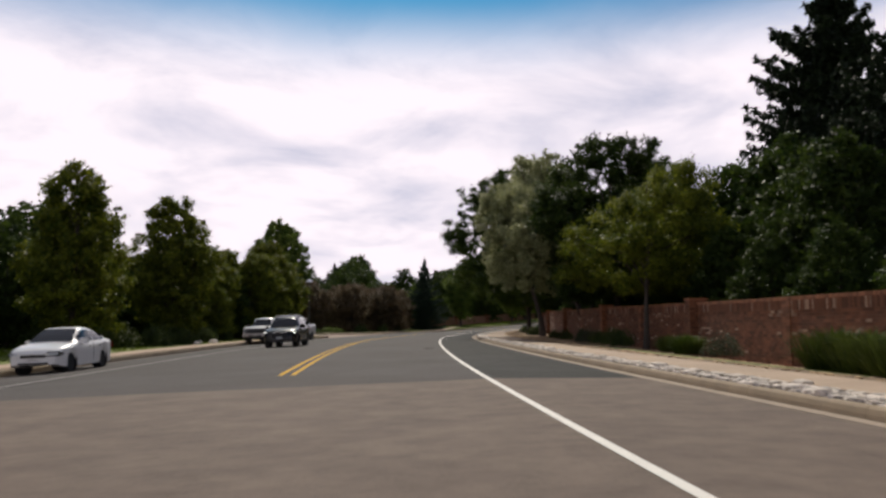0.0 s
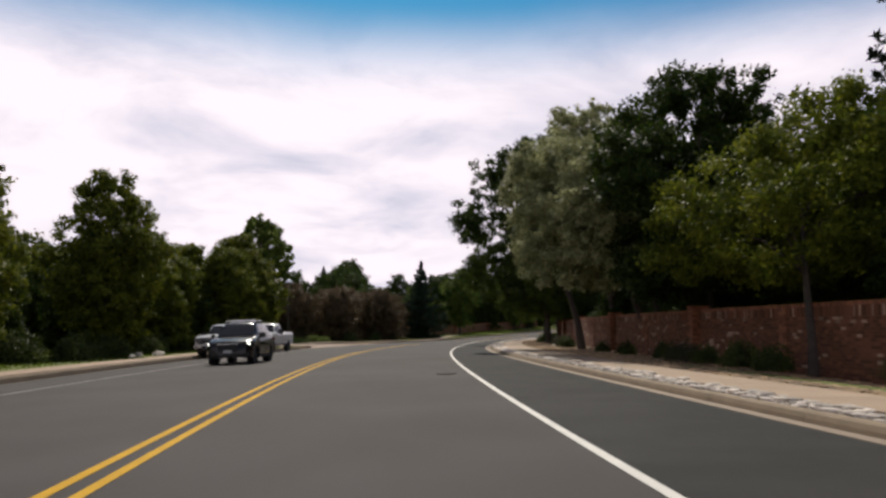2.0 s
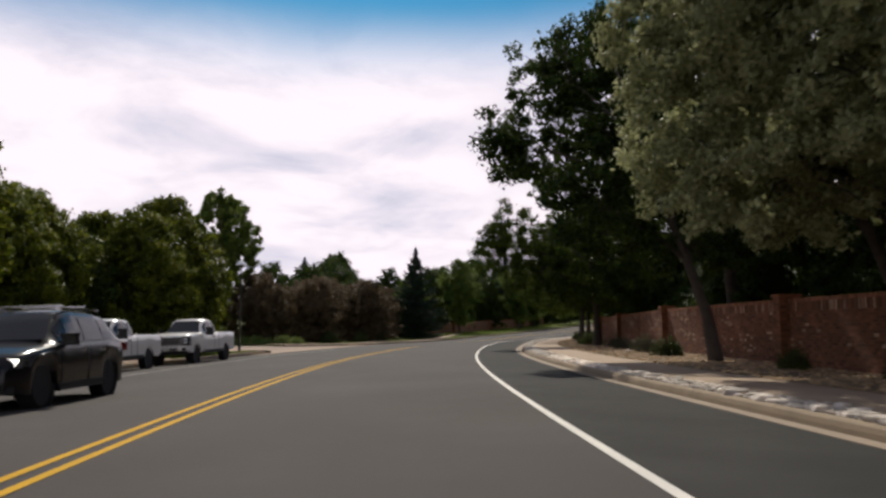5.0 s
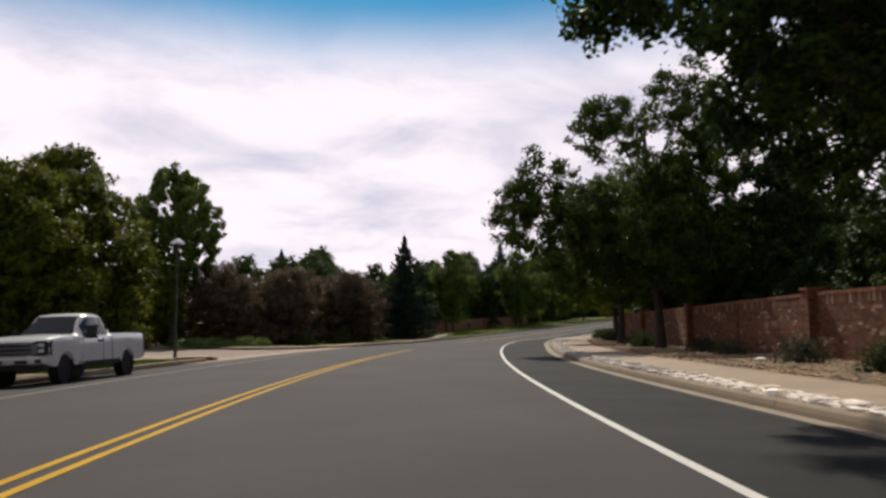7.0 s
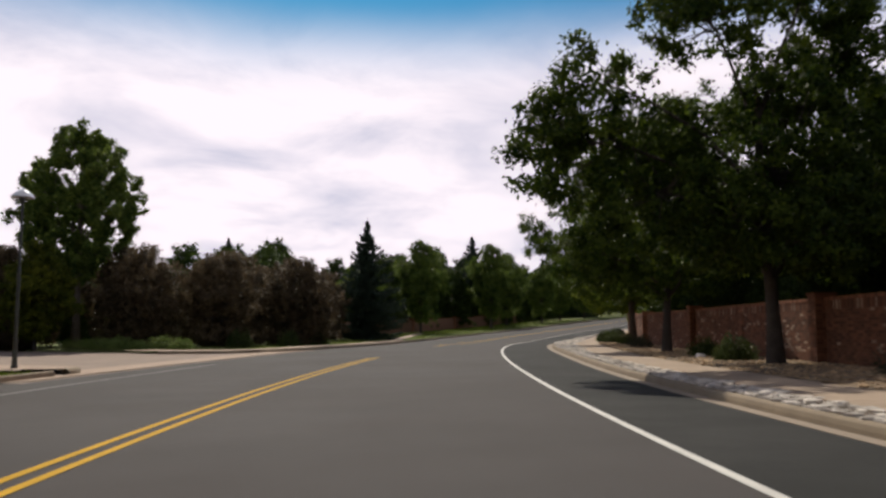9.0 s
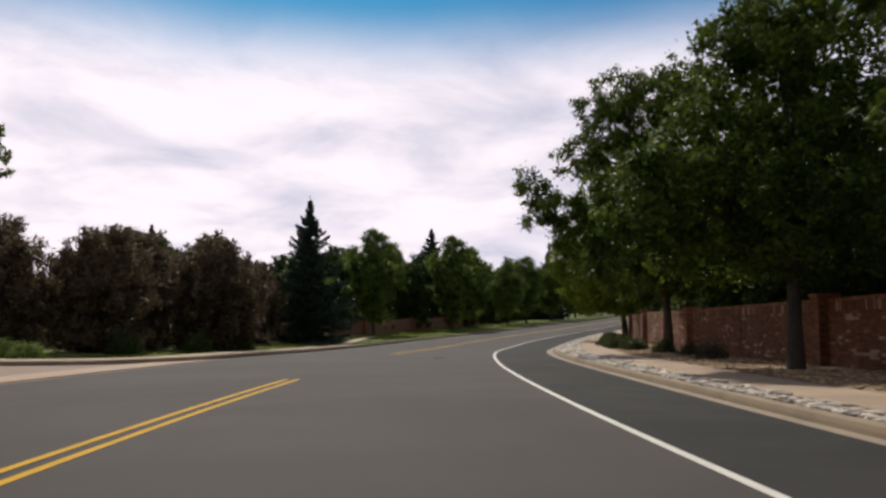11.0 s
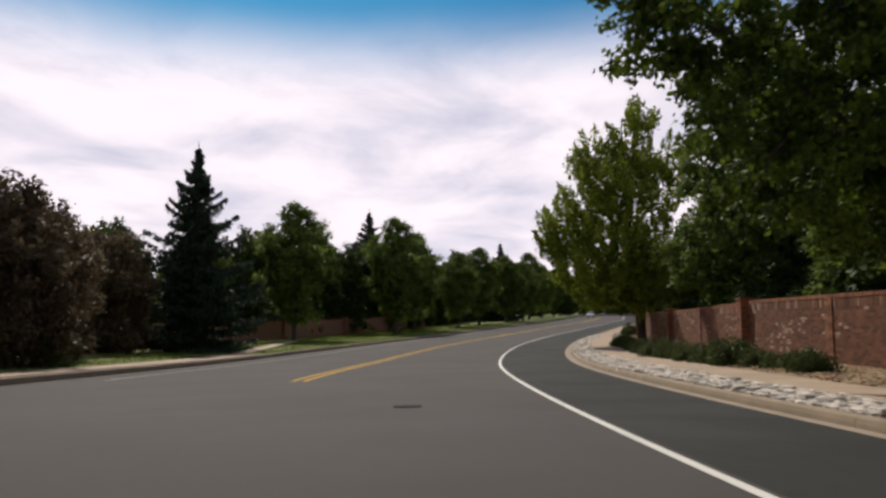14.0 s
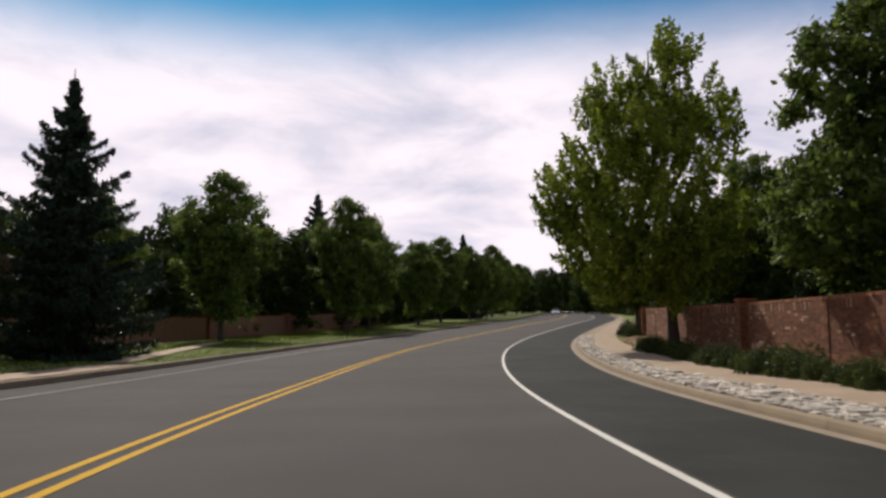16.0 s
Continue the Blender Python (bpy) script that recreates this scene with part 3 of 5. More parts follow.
def conifer(seed, height, radius, leaf_mat, base=0.5, whorls=30, per=10, needles=12000, droop=0.35, size=0.26, ragged=0.15, taper=0.85):
    """A straight trunk with whorls of drooping boughs carrying needle sprays."""
    rng = np.random.default_rng(seed)
    root = new("conifer")
    verts, faces = [], []
    tube([Vector((0, 0, height * k / 6)) for k in range(7)], [(0.016 * height) * (1.05 - k / 6) + 0.01 for k in range(7)], 8, verts, faces)
    segs, wts = [], []
    for w in range(whorls):
        f = (w + rng.uniform(-0.3, 0.3)) / whorls
        z = base + max(0, f) * (height - base) * 1.0
        ln = radius * (1 - max(0, f)) ** taper * min(1.0, 0.12 + 3.2 * (1 - max(0, f))) + 0.07
        for k in range(per):
            az = 2 * math.pi * (k + 0.5 * (w % 2)) / per + rng.uniform(-0.3, 0.3)
            l = ln * rng.uniform(1 - 2.2 * ragged, 1 + ragged)
            d = Vector((math.cos(az), math.sin(az), 0))
            a = Vector((0, 0, min(z + rng.uniform(-0.5, 0.5) * (height - base) / whorls, height)))
            m = a + d * l * 0.55 + Vector((0, 0, -droop * l * 0.35))
            b = a + d * l + Vector((0, 0, -droop * l * 0.35 + 0.16 * l * (0.3 + 2.2 * f)))
            tube([a, m, b], [0.035 * (1.1 - f), 0.02 * (1.1 - f), 0.005], 4, verts, faces)
            segs.append((np.array(a), np.array(m), np.array(b), l))
            wts.append(l + 0.3)
    mesh_object("trunk", verts, faces, M_BARK, root, smooth=True)
    wts = np.array(wts)
    pick = rng.choice(len(segs), size=needles, p=wts / wts.sum())
    u = rng.uniform(0.08, 1.02, needles)
    a, m, b = (np.array([s[k] for s in segs])[pick] for k in range(3))
    l = np.array([s[3] for s in segs])[pick]
    uu = u[:, None]
    c = np.where(uu < 0.55, a + (m - a) * uu / 0.55, m + (b - m) * (uu - 0.55) / 0.45)
    side = np.cross(b - a, [0, 0, 1.0])
    side /= np.linalg.norm(side, axis=1, keepdims=True) + 1e-9
    wdt = 0.20 * l * (1.05 - u) + 0.06
    c += side * (rng.normal(size=needles) * wdt)[:, None]
    c[:, 2] -= np.abs(rng.normal(size=needles)) * 0.10 * (1 + 0.25 * l)
    leaves_mesh("crown", c, size * rng.uniform(0.6, 1.3, needles), rng, leaf_mat, root, droop=0.6, aspect=0.34)
    return root


def plant(ob, s, o, label, dz=0.0, turn=0.0, scale=1.0, category="tree", group="", copy=False):
    p = at(s, o, dz)
    m = Matrix.Translation(p) @ Matrix.Rotation(turn, 4, "Z") @ Matrix.Scale(scale, 4)
    if copy:
        c = copy_thing(ob, Matrix.Translation(p) @ Matrix.Rotation(turn, 4, "Z"))
        c.scale = (scale, scale, scale)
        ob = c
    else:
        ob.matrix_world = m
    tagged(ob, label, category, group)
    return ob


# trees on the wall's side
road_tree(11, 34.0, 8.2, 0.0, ((36, 8.5, 4.5, 3.0, 2.3), (36.3, 9.6, 6.1, 2.0, 1.4), (35.8, 11.0, 4.9, 1.8, 1.9), (38.3, 7.2, 4.1, 1.9, 1.5), (34.2, 7.6, 3.9, 1.7, 1.3), (37.0, 9.5, 3.4, 2.2, 1.3), (37.0, 10.8, 7.2, 1.5, 1.2)), M_LEAF_YELLOW, "small yellow-green street tree in the planting bed", leaf=0.14, leaves=46000, trunk_r=0.12, clump=0.5)
pine = conifer(12, 22.0, 7.6, M_NEEDLE_DARK, base=1.0, whorls=36, per=11, needles=70000, droop=0.02, size=0.5, ragged=0.3, taper=0.7)
plant(pine, 46, 22.3, "tall dark pine behind the brick wall")
plant(pine, 33, 19.0, "dark pine behind the brick wall", 0, 2.0, 0.66, copy=True)
plant(pine, 25, 17.0, "dark pine behind the brick wall", 0, 4.0, 0.55, copy=True)
plant(conifer(33, 15.6, 4.9, M_NEEDLE_DARK, base=0.5, whorls=22, per=9, needles=26000, droop=-0.2, size=0.55, ragged=0.3, taper=0.5), 112, 21.6, "broad dark pine far behind the brick wall")
dark_a = road_tree(13, 45.0, 9.6, 0.0, ((45, 8.5, 6.4, 2.5, 3.0), (45, 8.3, 9.8, 1.8, 1.4), (45.5, 10.8, 9.9, 1.7, 1.5), (45, 9.0, 4.0, 2.4, 1.7), (46.5, 11.5, 6.6, 2.6, 2.6), (43.0, 9.4, 5.6, 1.9, 2.0), (44.5, 7.8, 3.6, 2.0, 1.4), (47, 8.0, 4.2, 2.0, 1.6), (42, 10.5, 4.4, 2.2, 1.8), (44, 6.6, 7.4, 1.9, 1.8), (41.2, 6.0, 6.4, 1.7, 1.5)), M_LEAF_DARK, "dark green leafy tree behind the brick wall", leaf=0.18, leaves=72000, trunk_r=0.2)
road_tree(14, 52.4, 9.5, 0.0, ((53, 6.0, 6.5, 3.1, 3.2), (53, 6.4, 10.6, 1.9, 1.5), (52.0, 4.1, 5.2, 1.6, 1.9), (52, 8.7, 6.6, 2.5, 2.6), (52.4, 7.2, 8.6, 2.2, 1.8), (54.5, 7.5, 4.6, 2.0, 1.7), (51.5, 6.0, 4.4, 2.2, 1.6), (50.6, 5.2, 6.6, 2.1, 1.9), (52.2, 3.9, 7.6, 1.6, 1.6), (48.5, 4.7, 7.4, 2.2, 2.0), (47.5, 6.0, 5.6, 2.2, 1.8), (49.5, 3.7, 8.2, 1.5, 1.4), (45.4, 5.3, 6.5, 1.9, 1.7)), M_LEAF_OLIVE, "silvery olive tree leaning over the pavement", leaf=0.14, leaves=135000, trunk_r=0.26, clump=0.5, droop=0.35, stems=2)
road_tree(20, 60.4, 7.2, 0.15, ((64.0, 2.8, 10.4, 2.0, 1.8), (63.4, 1.2, 7.6, 1.4, 1.5), (61.6, 3.7, 5.2, 2.2, 1.6), (65.0, 5.0, 11.6, 2.2, 1.8), (62.5, 5.8, 7.0, 2.6, 2.4), (64.0, 3.8, 8.0, 1.8, 1.6), (62.0, 6.8, 4.4, 2.3, 1.6)), M_LEAF_DARK, "tall dark tree in the bed leaning over the road", leaf=0.17, leaves=46000, trunk_r=0.2, clump=0.45, thin=0.38, inner=0.2, loose=1.08, twigs=0.5)
road_tree(34, 68.6, 10.5, 0.0, ((66, 5.6, 9.6, 2.5, 2.0), (68, 9.2, 8.6, 3.4, 3.0), (70, 12, 9.0, 3.6, 3.2), (67, 8.0, 12.3, 2.8, 2.0), (64.6, 7.0, 7.4, 2.2, 1.7), (71.5, 9.6, 6.4, 2.3, 1.9), (69.5, 8.6, 11.5, 2.6, 2.0), (66.5, 10.8, 5.2, 2.8, 2.0)), M_LEAF_DARK, "great dark tree behind the brick wall", leaf=0.18, leaves=60000, trunk_r=0.34, clump=0.5, thin=0.4, inner=0.2, loose=1.08, twigs=0.45)
road_tree(15, 87.4, 7.2, 0.15, ((87.1, 7.2, 5.6, 3.0, 2.8), (86.1, 1.3, 6.4, 1.9, 1.9), (86.0, 2.0, 8.0, 1.3, 1.2), (86.1, 3.3, 5.0, 1.8, 1.8), (86.0, 5.1, 10.0, 2.0, 1.6), (87.1, 8.7, 11.5, 1.9, 2.1), (87.1, 9.9, 4.6, 2.0, 2.1), (87.3, 7.4, 8.2, 1.5, 1.2), (88.0, 4.4, 6.6, 1.6, 1.5), (88.5, 8.8, 3.9, 2.3, 1.4), (86.5, 5.6, 4.0, 2.0, 1.4), (90.0, 6.2, 4.4, 2.2, 1.7), (85.5, 7.6, 3.9, 2.0, 1.3), (87.5, 9.7, 9.0, 1.7, 1.7), (87.0, 8.0, 6.9, 1.6, 1.4)), M_LEAF, "tall dark green street tree with an open crown", leaf=0.16, leaves=96000, trunk_r=0.22, clump=0.42, thin=0.2, inner=0.2, loose=1.12, twigs=0.5)
road_tree(35, 88.6, 12.4, 0.1, ((88.6, 12.3, 6.6, 2.6, 2.5), (87.6, 13.6, 5.0, 2.4, 2.2), (90, 11.2, 5.2, 2.3, 2.2), (89, 12.8, 8.0, 1.7, 1.3)), M_LEAF_DARK, "dark green tree close behind the brick wall", leaf=0.2, leaves=32000, trunk_r=0.16)
tall_b = road_tree(16, 100.3, 7.0, 0.15, ((101, 5.2, 5.0, 2.5, 2.2), (101, 7.5, 6.0, 2.8, 2.7), (101, 6.4, 8.4, 2.3, 1.9), (102, 9.6, 6.5, 2.7, 2.5), (100.4, 3.4, 4.6, 1.5, 1.4), (102, 9.0, 10.2, 2.7, 2.0), (100.5, 7.6, 3.9, 2.6, 1.4), (102, 5.0, 3.8, 2.0, 1.3), (103.5, 8.2, 4.2, 2.4, 1.7)), M_LEAF, "green street tree beside the brick wall", leaf=0.16, leaves=72000, trunk_r=0.2)
road_tree(17, 118.6, 8.0, 0.15, ((116, 5.5, 11.1, 2.1, 1.7), (116.2, 7.4, 11.0, 2.3, 1.8), (116, 5.6, 7.8, 2.5, 2.4), (115.6, 1.8, 6.9, 1.2, 1.4), (116.3, 3.6, 8.8, 1.2, 1.0), (116.5, 4.7, 5.0, 2.3, 2.0), (118, 8.6, 6.4, 3.1, 3.2), (119, 9.6, 12.2, 2.6, 2.0), (117.5, 6.8, 4.1, 2.6, 1.5), (119.5, 9.6, 4.0, 2.5, 1.5), (116, 3.4, 6.3, 1.4, 1.2), (119, 6.4, 9.4, 2.2, 1.8), (118.5, 10.9, 9.6, 2.3, 1.9)), M_LEAF, "dense dark green street tree beside the brick wall", leaf=0.16, leaves=84000, trunk_r=0.22, clump=0.42, thin=0.3, inner=0.2, loose=1.12, twigs=0.5)
road_tree(18, 157.2, 8.2, 0.3, ((156, 6.2, 5.8, 4.3, 2.7), (156, 6.3, 9.6, 3.4, 2.8), (155.2, 3.4, 7.6, 1.9, 2.4), (156, 8.0, 13.0, 1.9, 2.2), (156, 8.2, 15.0, 0.9, 1.3), (157, 10.3, 11.2, 1.4, 2.4), (157, 9.8, 6.4, 2.6, 2.6), (156.2, 5.4, 12.0, 1.7, 1.9), (155.0, 9.6, 4.4, 2.2, 1.5), (156.5, 8.6, 4.0, 2.6, 1.5), (155.4, 5.6, 3.9, 2.2, 1.2)), M_LEAF_MAPLE, "large bright green maple beside the brick wall", leaf=0.21, leaves=82000, trunk_r=0.26, clump=0.58, up=0.65, loose=1.2, inner=0.2)
tree_e = road_tree(19, 141.0, 11.2, 0.3, ((140, 10.9, 5.0, 3.3, 2.6), (140, 10.5, 9.6, 1.9, 1.9), (140, 12.7, 7.7, 2.6, 2.5), (141, 12.6, 12.6, 2.4, 2.1), (142, 14.8, 10.8, 2.6, 2.9), (141, 13.6, 4.6, 3.0, 2.4), (139.2, 8.8, 4.2, 1.5, 1.2), (139, 12.5, 3.6, 2.6, 1.6), (140, 9.9, 8.0, 1.5, 1.4)), M_LEAF_HAZED, "broad green tree behind the brick wall", leaf=0.24, leaves=60000, trunk_r=0.26, clump=0.6)
screen = broadleaf(30, 10.0, 4.6, 0.3, M_LEAF_DARK, leaf=0.30, leaves=22000, peak=0.35, skirt=0.8, simple=True, clump=0.6, twigs=0.05)
back_rng = np.random.default_rng(5)
for i, (s, o, k) in enumerate(((44, 15.6, 0.95), (41, 17.6, 1.05), (37, 16.4, 0.85), (30, 14.5, 0.8))):
    plant(screen, s, o, "dense leafy tree standing behind the brick wall", 0.1, 0.8 + i * 1.7, k, group="trees behind the wall", copy=i > 0)
for i, s in enumerate((6, 14, 52, 59, 65, 70, 75, 80, 85, 90, 96, 104, 111, 118, 125, 132, 138, 147, 154, 163, 172, 181, 190, 200, 212, 226, 240)):
    plant(screen, s, 13.6 + back_rng.uniform(-0.3, 3), "dense leafy tree standing behind the brick wall", 0.1, back_rng.uniform(0, 6), back_rng.uniform(0.8, 1.1) * (0.76 if 61 < s < 86 else 0.8 if s < 99 and s > 80 else 1.0), group="trees behind the wall", copy=True)
for i, (src, s, o, k) in enumerate(((dark_a, 53, 13.5, 1.0), (tree_e, 113, 14.0, 0.75), (tree_e, 127, 13.0, 0.8), (tree_e, 172, 14, 0.85))):
    plant(src, s, o, "tall dense tree behind the brick wall", 0.1, i * 1.2 + 2, k, group="tall trees behind the wall", copy=True)
for i, s in enumerate(np.arange(20, 205, 4.6)):
    plant(screen, s, 11.4 + back_rng.uniform(-0.6, 0.8), "low leafy tree close behind the brick wall", 0.1, back_rng.uniform(0, 6), back_rng.uniform(0.36, 0.5), group="low trees behind the wall", copy=True)
plant(tall_b, 184, 8.6, "green street tree beside the brick wall", 0.3, 1.0, 0.8, copy=True)

# trees on the parking side
lime = broadleaf(21, 11.8, 4.8, 0.9, M_LEAF_YELLOW, leaf=0.23, leaves=42000, peak=0.38, skirt=0.6)
plant(lime, 65, -21.6, "rounded green tree on the lawn")
pyr = broadleaf(22, 11.0, 3.7, 0.8, M_LEAF_YELLOW, leaf=0.23, leaves=32000, peak=0.22, skirt=0.7, n=13)
plant(pyr, 46, -20.2, "pyramidal green tree on the lawn")
far_tree = broadleaf(31, 11.5, 4.8, 0.5, M_LEAF_DARK, leaf=0.46, leaves=10000, peak=0.4, skirt=0.8, simple=True, clump=0.75, twigs=0.05)
plant(lime, 36, -26.0, "rounded green tree on the lawn", 0, 2.0, 0.78, copy=True)
plant(pyr, 27, -29.0, "pyramidal green tree on the lawn", 0, 3.0, 0.75, copy=True)
yel_tree = broadleaf(23, 10.4, 4.8, 0.5, M_LEAF_YELLOW, leaf=0.23, leaves=52000, peak=0.38, stems=2, skirt=0.8, n=14)
plant(yel_tree, 86, -20.2, "yellow-green broad tree by the corner")
plant(yel_tree, 88, -26.0, "yellow-green broad tree by the corner", 0, 1.2, 0.95, copy=True)
plant(yel_tree, 81.5, -19.8, "yellow-green broad tree by the corner", 0, 3.3, 0.85, copy=True)
plant(yel_tree, 80, -27.0, "yellow-green broad tree by the corner", 0, 2.2, 1.0, copy=True)
plant(yel_tree, 73.5, -22.6, "yellow-green broad tree by the corner", 0, 5.0, 0.8, copy=True)
plant(yel_tree, 76, -23.5, "yellow-green broad tree by the corner", 0, 4.2, 0.88, copy=True)
plant(lime, 55, -24.5, "rounded green tree on the lawn", 0, 1.2, 0.85, copy=True)
plant(lime, 90, -32.0, "rounded green tree by the side street", 0, 4.0, 0.95, copy=True)
cotton = broadleaf(24, 17.6, 5.8, 5.5, M_LEAF_HAZED, bark=M_BARK_PALE, leaf=0.27, leaves=60000, peak=0.42, skirt=0.5, trunk_r=0.34, n=16, thin=0.36, clump=0.58, loose=1.1, inner=0.2, up=0.4)
plant(lime, 116.2, -31.8, "small yellow-green tree across the side street", 0, 5.0, 0.64, copy=True)
plant(cotton, 123.5, -34.0, "tall open-crowned cottonwood behind the shrubs")
plum = broadleaf(25, 8.0, 4.0, 0.2, M_LEAF_BROWN, leaf=0.22, leaves=26000, peak=0.5, stems=3, skirt=0.75, n=13, up=0.3, thin=0.2, loose=1.15)
for i, (s, o, k) in enumerate(((121, -27, 0.9), (124, -22.5, 0.92), (129, -24, 1.0), (132.5, -19.6, 0.97), (138, -22, 0.95), (143, -25, 1.0), (126, -31, 1.05), (136, -30, 1.0), (146, -29, 1.0), (119.5, -35.5, 0.9), (121, -38, 0.95), (124, -43, 1.05), (126, -48, 1.1), (128, -54, 1.1), (134, -26.5, 1.0), (148, -33, 1.0), (149, -24.6, 0.95))):
    plant(plum, s, o, "brownish purple-leaved plum tree", 0, i * 1.3, k, group="plum trees at the corner", copy=i > 0)
spruce = conifer(26, 13.9, 4.2, M_NEEDLE, base=0.2, whorls=27, per=11, needles=56000, droop=0.32, size=0.3, ragged=0.4, taper=0.8)
plant(spruce, 152.6, -20.6, "blue-green spruce on the lawn")
ash = broadleaf(27, 13.0, 4.6, 1.4, M_LEAF_HAZED, leaf=0.32, leaves=26000, peak=0.55, skirt=0.6, simple=True, clump=0.75, n=13, twigs=0.1)
plant(ash, 176, -23.2, "rounded green tree by the garden wall")
plant(ash, 169, -29, "rounded green tree by the garden wall", 0, 2.0, 0.8, copy=True)
for i, (s, o, k) in enumerate(((197, -20.5, 1.06), (208, -22, 0.92), (220, -19.5, 0.92), (233, -20, 0.9), (248, -19, 0.9), (265, -19, 0.95), (282, -20, 1.0), (300, -19, 1.0), (320, -18, 1.0))):
    plant(ash, s, o, "rounded green tree along the far verge", 0, i * 1.1, k * (1 + 0.10 * math.sin(2.3 * i)), group="trees along the far verge", copy=True)
plant(spruce, 211.5, -30.2, "tall dark spruce behind the far trees", 0, 1.0, 1.24, copy=True)
plant(spruce, 260, -22.4, "tall dark spruce behind the far trees", 0, 2.0, 1.12, copy=True)
plant(pine, 174.7, -54.8, "dark pine far behind the plum trees", 0, 1.0, 0.68, copy=True)
DISTANT = ((168, -49, 1.15), (172, -60, 1.1), (160, -45, 0.95), (180, -45, 1.0), (190, -36, 1.0), (150, -60, 1.0), (160, -66, 1.1), (205, -36, 1.1), (218, -35, 1.1), (230, -33, 1.1), (245, -33, 1.1), (260, -31, 1.1), (275, -30, 1.1), (295, -28, 1.1), (120, -50, 0.9), (108, -55, 1.0), (132, -56, 0.95), (145, -50, 0.9), (100, -48, 0.95), (92, -44, 0.9), (80, -40, 1.0), (70, -36, 1.0), (60, -32, 1.0), (52, -31, 1.0), (42, -34, 1.0), (30, -38, 1.1), (18, -36, 1.1), (165, -38, 0.8), (154, -36, 0.8), (176, -36, 0.85), (187, -29, 0.8), (196, -27, 0.85), (205, -70, 1.45), (215, -80, 1.5), (232, -92, 1.6), (250, -104, 1.7), (262, -90, 1.6), (276, -116, 1.75), (290, -128, 1.8), (240, -66, 1.5), (262, -62, 1.5), (285, -70, 1.6), (300, -90, 1.7), (222, -52, 1.3))
for i, (s, o, k) in enumerate(DISTANT):
    plant(far_tree, s, o, "dark green leafy tree standing further back", 0, i * 0.9, k * (1 + 0.13 * math.sin(1.9 * i)), group="trees further back", copy=i > 0)
for i, (s, o, k) in enumerate(((250, 14, 1.0), (262, 9, 0.9), (275, 12, 1.0), (290, 9, 1.0), (310, 8, 1.1), (330, 6, 1.1), (350, -1, 1.2), (362, -12, 1.2), (350, 12, 1.2), (340, -18, 1.1), (240, 12, 0.9), (300, 14, 1.1), (320, 12, 1.2), (340, 6, 1.3), (372, -6, 1.3), (375, -20, 1.3), (385, 2, 1.3), (335, -26, 1.1), (318, -24, 1.1), (400, -16, 1.3), (405, -10, 1.2), (424, -5, 1.3), (424, 2, 1.2), (424, -1, 1.1), (422, 6, 1.3), (410, 10, 1.3), (395, 8, 1.1), (380, -26, 1.3))):
    plant(far_tree, s, o, "green tree at the far end of the road", 0, i * 0.7, k, group="trees at the far end", copy=True)
for i, s in enumerate(range(152, 262, 7)):
    plant(screen, s, -31.5 + 0.06 * (s - 150) + 1.5 * math.sin(s), "leafy tree filling the row behind the garden wall", 0.05, i * 2.1, 0.7 + 0.12 * math.sin(1.7 * i), group="trees behind the garden wall", copy=True)
for i, (s, o, k) in enumerate(((24, -25, 0.75), (33, -30, 0.8), (52, -27, 0.7), (58, -28.5, 0.75), (72, -27, 0.7), (76, -26, 0.65), (93, -28, 0.55), (62, -33, 0.9), (70, -33, 0.9), (78, -34, 0.9), (86, -30, 0.8), (88, -36, 0.9), (96, -40, 0.8), (44, -29, 0.8), (82, -25.5, 0.5), (89, -24.5, 0.45), (118, -44, 0.7), (122, -58, 0.9), (128, -38, 0.75), (140, -36, 0.75), (126, -45, 0.85), (121, -40, 0.7), (131, -52, 0.9), (112, -36, 0.55), (113, -44, 0.7), (79, -22.5, 0.75), (74, -23, 0.7), (88, -21.5, 0.5))):
    plant(screen, s, o, "dense leafy tree at the back of the lawn", 0.05, i * 1.7, k, group="trees at the back of the lawn", copy=True)


# ---- vehicles ----
def lerp_table(table, y):
    return float(np.interp(y, [t[0] for t in table], [t[1] for t in table]))


def loft(rings, close=True):
    bm = bmesh.new()
    rows = [[bm.verts.new(p) for p in r] for r in rings]
    n = len(rows[0])
    for a, b in zip(rows, rows[1:]):
        for k in range(n - 1):
            bm.faces.new((a[k], a[k + 1], b[k + 1], b[k]))
    if close:
        bm.faces.new(rows[0])
        bm.faces.new(rows[-1])
    bmesh.ops.recalc_face_normals(bm, faces=bm.faces[:])
    return bm


